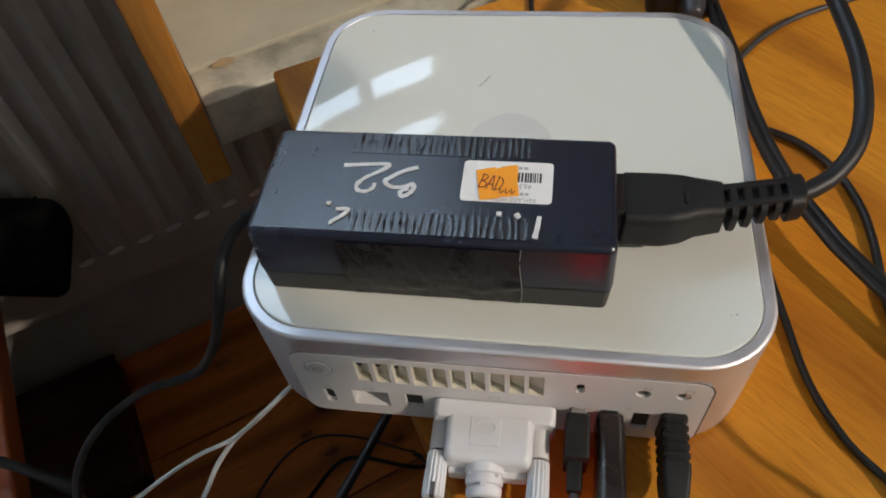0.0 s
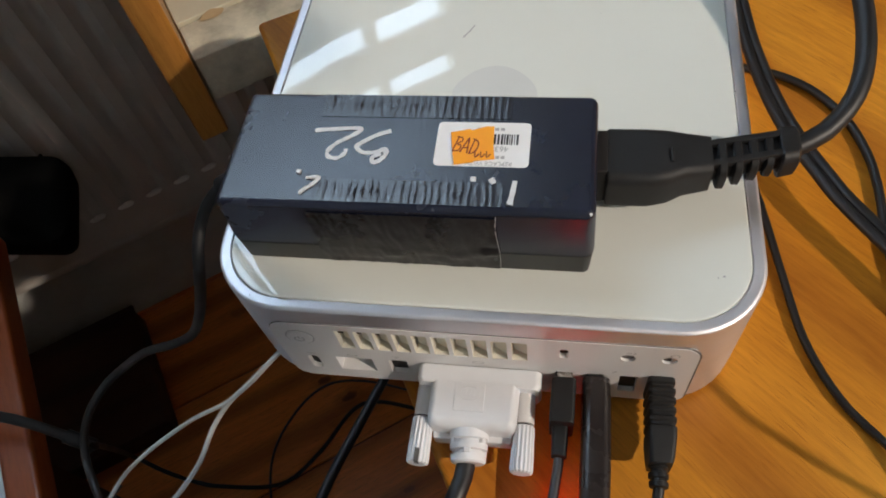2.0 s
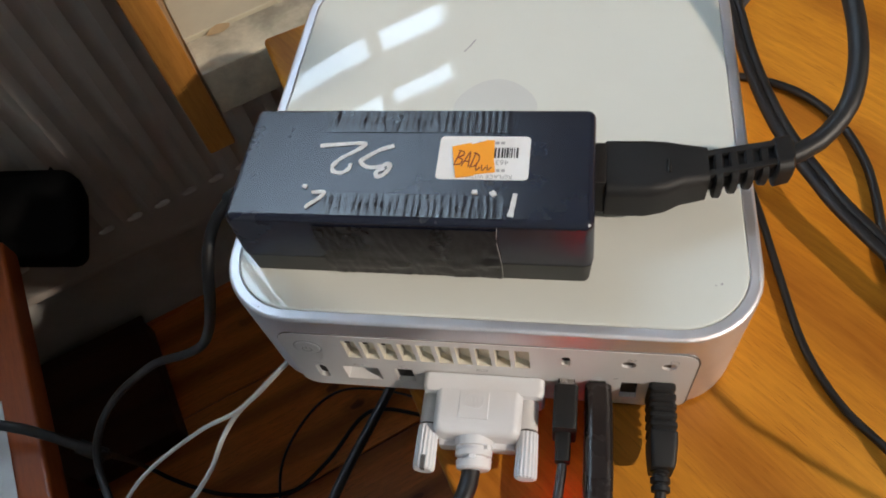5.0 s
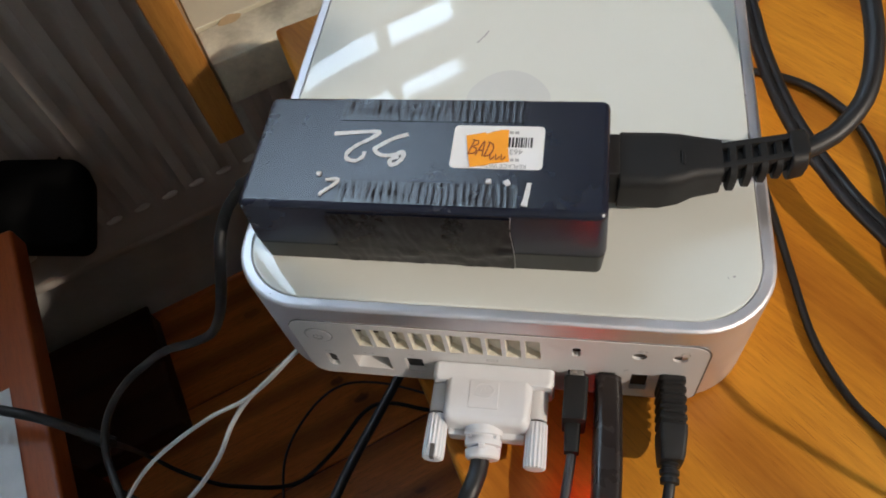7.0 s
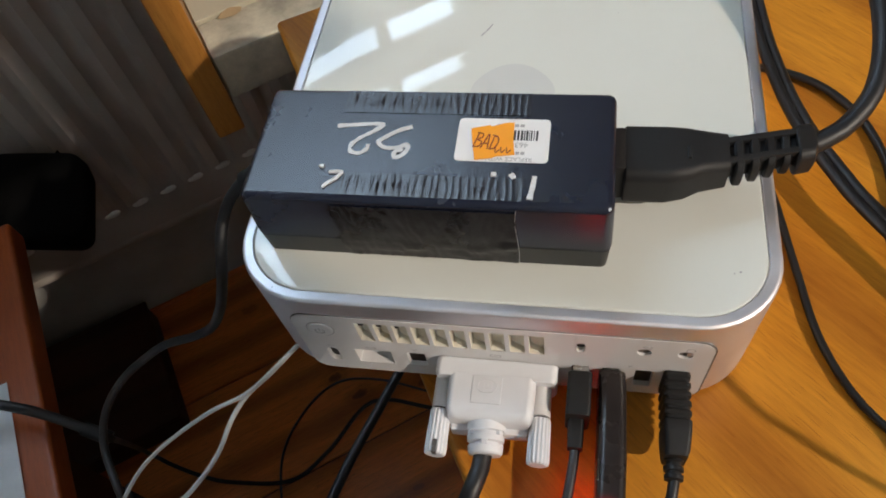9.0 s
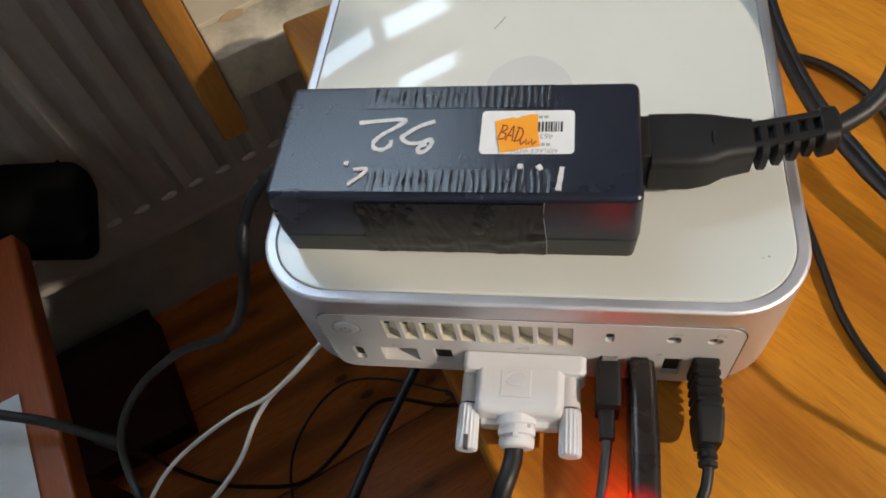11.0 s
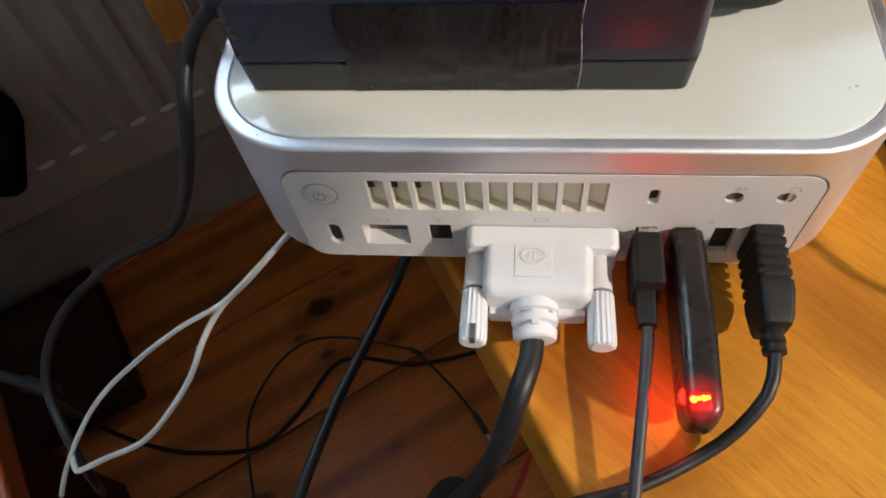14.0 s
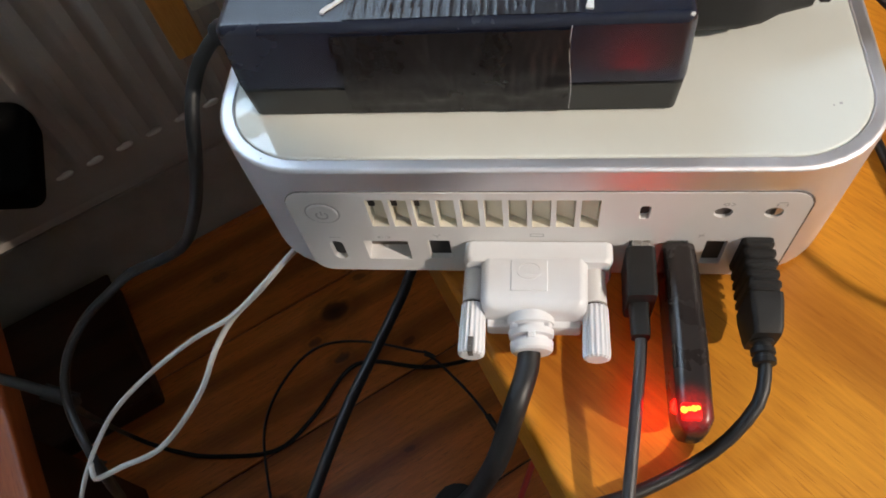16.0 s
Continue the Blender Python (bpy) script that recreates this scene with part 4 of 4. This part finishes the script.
def usb_stick():
    us = thing("usb_stick", "glossy smoked black receiver stick with a lit red lamp", "usb stick")
    zc = T + 0.0122
    part("metal_shell", box_bm(0.0350, 0.0396, -0.0016, 0.001, T + 0.0058, T + 0.0178, 0.0004), M_STEEL, us)
    secs = ((-0.0006, 0.0376, 0.0034, 0.0050), (-0.0014, 0.0376, 0.0042, 0.0060), (-0.0100, 0.0380, 0.0043, 0.0060), (-0.0300, 0.0380, 0.0044, 0.0060), (-0.0430, 0.0378, 0.0043, 0.0056), (-0.0475, 0.0379, 0.0042, 0.0052), (-0.0500, 0.0378, 0.0030, 0.0040), (-0.0510, 0.0378, 0.0014, 0.0022))
    part("stick_body", loft([[(x, y, z) for x, z in rounded(hx, hz * 1.40, min(hx, hz) * 0.62, 5, cx, zc)] for y, cx, hx, hz in secs]), M_STICK, us)
    lens = loft([[(x, y - 0.0008, zc + 0.0072 + h) for x, y in rounded(0.0023 * f, 0.0021 * f, 0.0006 * f, 4, 0.0366, -0.0455)] for f, h in ((1.0, -0.0006), (0.96, 0.0004), (0.7, 0.0007), (0.2, 0.0008))])
    ld = part("led_window", lens, M_LED, us, "glowing red lamp window")
    for dx, dy, r in ((-0.0013, -0.0002, 0.0009), (-0.0003, 0.0001, 0.0006), (0.0006, 0.0002, 0.0008), (0.0014, 0.0004, 0.0006)):
        part("led_die", moved(lathe_bm([(-r, 0.0001), (0, r), (r, 0.0001)], 8, "Z"), Matrix.Translation((0.0364 + dx * 1.2, -0.0460 + dy, zc + 0.0080))), M_CORE, ld, "bright orange lamp core")
    return us


def ribbed_lead():
    rl = thing("ribbed_usb_lead", "black ribbed plug with short strain relief and black cable", "cable")
    cx, zc = 0.0578, T + 0.0140
    part("metal_shell", box_bm(0.0546, 0.0592, -0.0016, 0.001, zc - 0.006, zc + 0.006, 0.0004), M_STEEL, rl)
    secs = [(-0.0006, 0.0571, 0.0040, 0.0082), (-0.0010, 0.0571, 0.0041, 0.0080)]
    for k in range(5):
        y = -0.0022 - 0.0032 * k
        secs += [(y, 0.0571, 0.0041, 0.0080), (y - 0.0006, 0.0571, 0.0036, 0.0074), (y - 0.0014, 0.0571, 0.0036, 0.0074), (y - 0.0020, 0.0571, 0.0041, 0.0080)]
    secs += [(-0.0200, 0.0570, 0.0041, 0.0079), (-0.0262, 0.0568, 0.0037, 0.0066), (-0.0280, 0.0566, 0.0034, 0.0056)]
    part("plug_body", loft([[(x, y, z) for x, z in rounded(hx, hz, 0.0014, 3, c, zc)] for y, c, hx, hz in [(y * 0.93, c, hx, hz) for y, c, hx, hz in secs]]), M_RUBBER, rl, smooth=30)
    prof = [(-0.0275, 0.0029), (-0.0285, 0.0030), (-0.0290, 0.0023), (-0.0298, 0.0023), (-0.0302, 0.0030), (-0.0316, 0.0030), (-0.0320, 0.0023), (-0.0326, 0.0023), (-0.0329, 0.0029), (-0.0344, 0.0028), (-0.0347, 0.0018)]
    part("strain_relief", moved(lathe_bm([(y * 0.93, q) for y, q in prof], 16), Matrix.Translation((0.0563, 0, zc))), M_RUBBER, rl, smooth=30)
    part("cord", tube_bm([(0.0563, -0.0312, zc), (0.0560, -0.0350, zc - 0.0006), (0.0540, -0.0415, T + 0.0115), (0.0476, -0.0487, T + 0.0070), (0.0392, -0.0545, T + 0.0034), (0.0247, -0.0620, T + 0.0024), (0.0094, -0.0670, T + 0.0024), (-0.0006, -0.0695, T + 0.0020), (-0.010, -0.073, T - 0.006), (-0.020, -0.078, T - 0.03), (-0.03, -0.082, T - 0.09)], 0.0017, 12), M_PVC, rl)
    return rl


usb_lead()
usb_stick()
ribbed_lead()
led = new("led_glow", bpy.data.lights.new("led_glow", "POINT"))
led.data.energy, led.data.color, led.data.shadow_soft_size = 0.0085, (1.0, 0.005, 0.002), 0.002
led.data.specular_factor = 0.1
led.location = (0.0318, -0.0425, T + 0.0105)

# ---- hanging and floor cables ----
FZ = 0.0078
CT = 0.476
al = thing("adapter_lead", "black output lead of the adapter, hanging off the table", "cable")
part("cord", tube_bm([(-0.066, 0.0385, T + 0.066), (-0.076, 0.0382, T + 0.064), (-0.0833, 0.0374, T + 0.0605), (-0.0893, 0.0339, T + 0.055), (-0.0921, 0.0285, T + 0.050), (-0.0925, 0.0220, T + 0.046), (-0.0935, 0.0172, T + 0.039), (-0.0970, 0.0145, T + 0.028), (-0.1064, 0.0153, T + 0.008), (-0.1221, 0.0195, T - 0.018), (-0.1360, 0.0197, T - 0.030), (-0.1550, 0.0198, T - 0.042), (-0.1745, 0.0185, T - 0.060), (-0.1850, 0.0122, T - 0.067), (-0.1970, 0.0050, T - 0.080), (-0.2035, -0.0040, T - 0.091), (-0.2025, -0.0150, T - 0.098), (-0.1940, -0.0270, T - 0.100), (-0.1850, -0.0385, T - 0.104), (-0.1900, -0.0450, 0.515), (-0.2250, -0.0350, 0.45), (-0.3052, 0.0022, 0.35), (-0.4275, 0.0448, 0.15), (-0.513, 0.0757, 0.0078)], 0.0020, 12), M_PVC, al)
part("strain_relief", tube_bm([(-0.0715, 0.0384, T + 0.0652), (-0.077, 0.0381, T + 0.0637), (-0.0833, 0.0374, T + 0.0605)], 0.0042, 14, 0.0015, radii=lambda f: (0.0046 - 0.0014 * f) * (1 if int(f * 9) % 2 else 0.88)), M_RUBBER, al)
cord("white_wire", "thin grey-white wire hanging in a loop off the table", [(-0.055, 0.050, T - 0.004), (-0.0700, 0.0270, T - 0.010), (-0.0816, 0.0143, T - 0.015), (-0.0916, 0.0053, T - 0.021), (-0.1026, -0.0044, T - 0.0263), (-0.1192, -0.0099, T - 0.035), (-0.1368, -0.0198, T - 0.044), (-0.1509, -0.03, T - 0.053), (-0.16, -0.0414, T - 0.062), (-0.1667, -0.0527, T - 0.072), (-0.1692, -0.0592, T - 0.078)], 0.00092, M_WIRE, seg=10)
cord("white_wire", "thin grey-white wire with a knotted end, hanging off the table", [(-0.056, 0.047, T - 0.007), (-0.0710, 0.0260, T - 0.012), (-0.0831, 0.0138, T - 0.017), (-0.0941, 0.0038, T - 0.024), (-0.1036, -0.0038, T - 0.0295), (-0.1103, -0.013, T - 0.036), (-0.1149, -0.0241, T - 0.043), (-0.1226, -0.0345, T - 0.05), (-0.1334, -0.0431, T - 0.058), (-0.1493, -0.0480, T - 0.065), (-0.1575, -0.0510, T - 0.0685), (-0.1608, -0.0520, T - 0.0690), (-0.1622, -0.0498, T - 0.0680), (-0.1634, -0.0470, T - 0.0675)], 0.00105, M_WIRE, seg=10)
tip = obj("wire_strand", tube_bm([(-0.1690, -0.0588, T - 0.0776), (-0.1700, -0.0608, T - 0.080), (-0.1698, -0.0628, T - 0.083)], 0.0004, 6), M_STEEL)
tip.parent = bpy.data.objects["white_wire"]
lc = thing("inline_cable", "black cable with moulded end coming over the chest lid", "cable")
part("cord", tube_bm([(-0.50, 0.02, CT + 0.03), (-0.42, 0.02, 0.505), (-0.3178, 0.0158, 0.5), (-0.2928, 0.0155, 0.49), (-0.268, 0.0125, 0.475)], 0.0032, 12), M_PVC, lc)
part("moulded_end", tube_bm([(-0.272, 0.0130, 0.4775), (-0.262, 0.0115, 0.472), (-0.256, 0.0105, 0.469)], 0.0046, 12, 0.002), M_RUBBER, lc)
part("floor_run", tube_bm([(-0.262, 0.0115, 0.472), (-0.256, 0.0105, 0.469), (-0.3059, 0.0286, 0.4), (-0.3795, 0.0587, 0.27), (-0.4481, 0.0885, 0.13), (-0.4799, 0.1041, 0.03), (-0.4621, 0.1001, 0.0078), (-0.4188, 0.0912, 0.0078), (-0.3764, 0.0889, FZ), (-0.3043, 0.0993, FZ), (-0.2649, 0.1414, FZ), (-0.233, 0.1993, FZ), (-0.2, 0.2139, FZ), (-0.1297, 0.2091, FZ), (-0.0519, 0.2293, FZ), (0.03, 0.26, FZ), (0.10, 0.27, FZ)], 0.0026, 12), M_PVC, lc)
tl = cord("loose_thin_cable", "thin dark cable looped loosely on the floorboards", [(-0.27, -0.03, FZ), (-0.2987, 0.0415, FZ), (-0.3233, 0.1249, FZ), (-0.3087, 0.1886, FZ), (-0.2738, 0.2309, FZ), (-0.2176, 0.2386, FZ + 0.004), (-0.1454, 0.2267, FZ + 0.006), (-0.1296, 0.2222, FZ + 0.006), (-0.0795, 0.178, FZ - 0.001), (-0.0474, 0.139, FZ - 0.002), (-0.0369, 0.1232, FZ - 0.002)], 0.0016, M_GREYCABLE)
part("plug_shell", tube_bm([(-0.0560, 0.1515, FZ + 0.001), (-0.0500, 0.1430, FZ + 0.001), (-0.0395, 0.1270, FZ + 0.001)], 0.0036, 10, 0.002), M_GREYCABLE, tl, "dark grey moulded plug")
part("cable_tip", tube_bm([(-0.0395, 0.1270, FZ + 0.001), (-0.0372, 0.1236, FZ + 0.001), (-0.0350, 0.1205, FZ + 0.001)], 0.0022, 8, 0.001), M_LABEL, tl, "pale tip of the plug")
part("cable_tie", tube_bm([(-0.136, 0.2240, FZ + 0.006), (-0.1296, 0.2222, FZ + 0.006), (-0.124, 0.2190, FZ + 0.005)], 0.0032, 8, 0.002), M_GREYCABLE, tl)
cord("hanging_cable", "black cable hanging under the edge of the table", [(0.02, 0.14, T - 0.06), (-0.03, 0.122, T - 0.10), (-0.0646, 0.0863, 0.5), (-0.07, 0.0668, 0.5), (-0.0806, 0.0353, 0.5), (-0.0922, 0.0006, 0.5), (-0.1026, -0.0438, 0.5), (-0.112, -0.09, 0.49)], 0.0029)
cord("red_wire", "thin red wire hanging beside the table", [(0.03, -0.02, T - 0.03), (0.008, -0.034, T - 0.042), (0.0011, -0.0405, T - 0.05), (-0.0025, -0.045, T - 0.07), (-0.0057, -0.0498, T - 0.09), (-0.012, -0.060, T - 0.13)], 0.0011, M_RED, seg=8)

# black plug lying on the table behind the computer
pk = thing("plug_pack", "black rounded plug lying on the table behind the computer", "plug")
part("housing", box_bm(0.058, 0.094, 0.228, 0.275, T + 0.0004, T + 0.030, 0.006, 3), M_RUBBER, pk)
part("collar", moved(lathe_bm([(0, 0.007), (-0.004, 0.0065), (-0.010, 0.0045), (-0.011, 0.003)], 14), Matrix.Translation((0.080, 0.2285, T + 0.012))), M_GREYCABLE, pk)

# ---- things left of the table ----
ch = thing("low_chest", "low chest with overhanging red-brown wooden lid", "chest", ROOM.copy())
CT = 0.476
part("lid", box_bm(-0.75, -0.237, -0.30, 0.365, CT - 0.022, CT, 0.003, 3), M_CHEST, ch)
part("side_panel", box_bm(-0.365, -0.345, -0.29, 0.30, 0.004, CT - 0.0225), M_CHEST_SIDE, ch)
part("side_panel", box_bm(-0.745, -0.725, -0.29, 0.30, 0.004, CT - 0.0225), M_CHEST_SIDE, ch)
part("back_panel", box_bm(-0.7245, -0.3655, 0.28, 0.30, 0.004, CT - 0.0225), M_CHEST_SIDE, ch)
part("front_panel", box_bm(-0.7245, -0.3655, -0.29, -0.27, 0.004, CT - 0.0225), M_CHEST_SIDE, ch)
sheet = []
for i in range(9):
    sheet.append([(-0.56 + 0.304 * i / 8, -0.12 + 0.345 * j / 8, CT + 0.0012 + 0.004 * abs(noise.noise((i * 0.5, j * 0.4, 1)))) for j in range(9)])
tagged(obj("paper_sheet", loft(sheet, False, False, closed=False), M_CLOTH, m=ROOM.copy()), "white sheet of paper lying on the wooden chest", "paper")

def loudspeaker():
    sp = thing("loudspeaker", "black cloth-covered loudspeaker hung on the front of the radiator", "loudspeaker")
    far, near, along = Vector((-0.404, 0.264, 0)), Vector((-0.366, 0.175, 0)), Vector((-0.100, -0.005, 0))

    def ring(ins, z):
        return [(far + (near - far) * (b + 0.5) + along * (a + 0.5)).to_tuple()[:2] + (z,) for a, b in rounded(0.5 - ins, 0.5 - ins, 0.2 - ins * 0.5, 6)]

    part("cabinet", loft([ring(0.28, 0.395), ring(0.12, 0.400), ring(0.03, 0.416), ring(0.0, 0.430), ring(0.01, 0.437), ring(0.06, 0.4415), ring(0.14, 0.443)]), M_FABRIC, sp)
    c = far + along * 0.55 + Vector((0, 0, 0.402))
    arm = loft([[c + k * ROOM.to_3x3() @ Vector((0, 1, 0)) + ROOM.to_3x3() @ Vector((a, 0, b)) for a, b in rounded(0.012, 0.005, 0.002, 3)] for k in (-0.03, 0.026)])
    part("hanging_arm", arm, M_FABRIC, sp)
    return sp


loudspeaker()

# Added box that fills the dark area of floor under the radiator.
bx = thing("dark_floor_box", "low dark box added on the floor under the radiator", "box", ROOM.copy())
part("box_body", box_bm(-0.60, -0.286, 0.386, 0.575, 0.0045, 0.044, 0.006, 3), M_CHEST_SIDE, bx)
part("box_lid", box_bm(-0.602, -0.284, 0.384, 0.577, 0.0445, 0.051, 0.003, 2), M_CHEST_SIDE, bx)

# ---- floor ----
floor = tagged(board("floor", -1.3, 1.5, -0.50, WALL, -0.05, -0.002, M_KNOT), "dark brown varnished wooden board floor with knots", "floor", kind="structure")
BW = 0.1667
for i in range(-5, 3):
    n0 = 0.2557 + i * BW
    n1 = min(n0 + BW, WALL)
    n0 = max(n0, -0.50)
    if n1 - n0 < 0.02:
        continue
    part("floorboard", box_bm(-1.3, 1.5, n0 + 0.0012, n1 - 0.0012, -0.0018, 0.004, 0.0012, 1), M_FLOOR, floor)
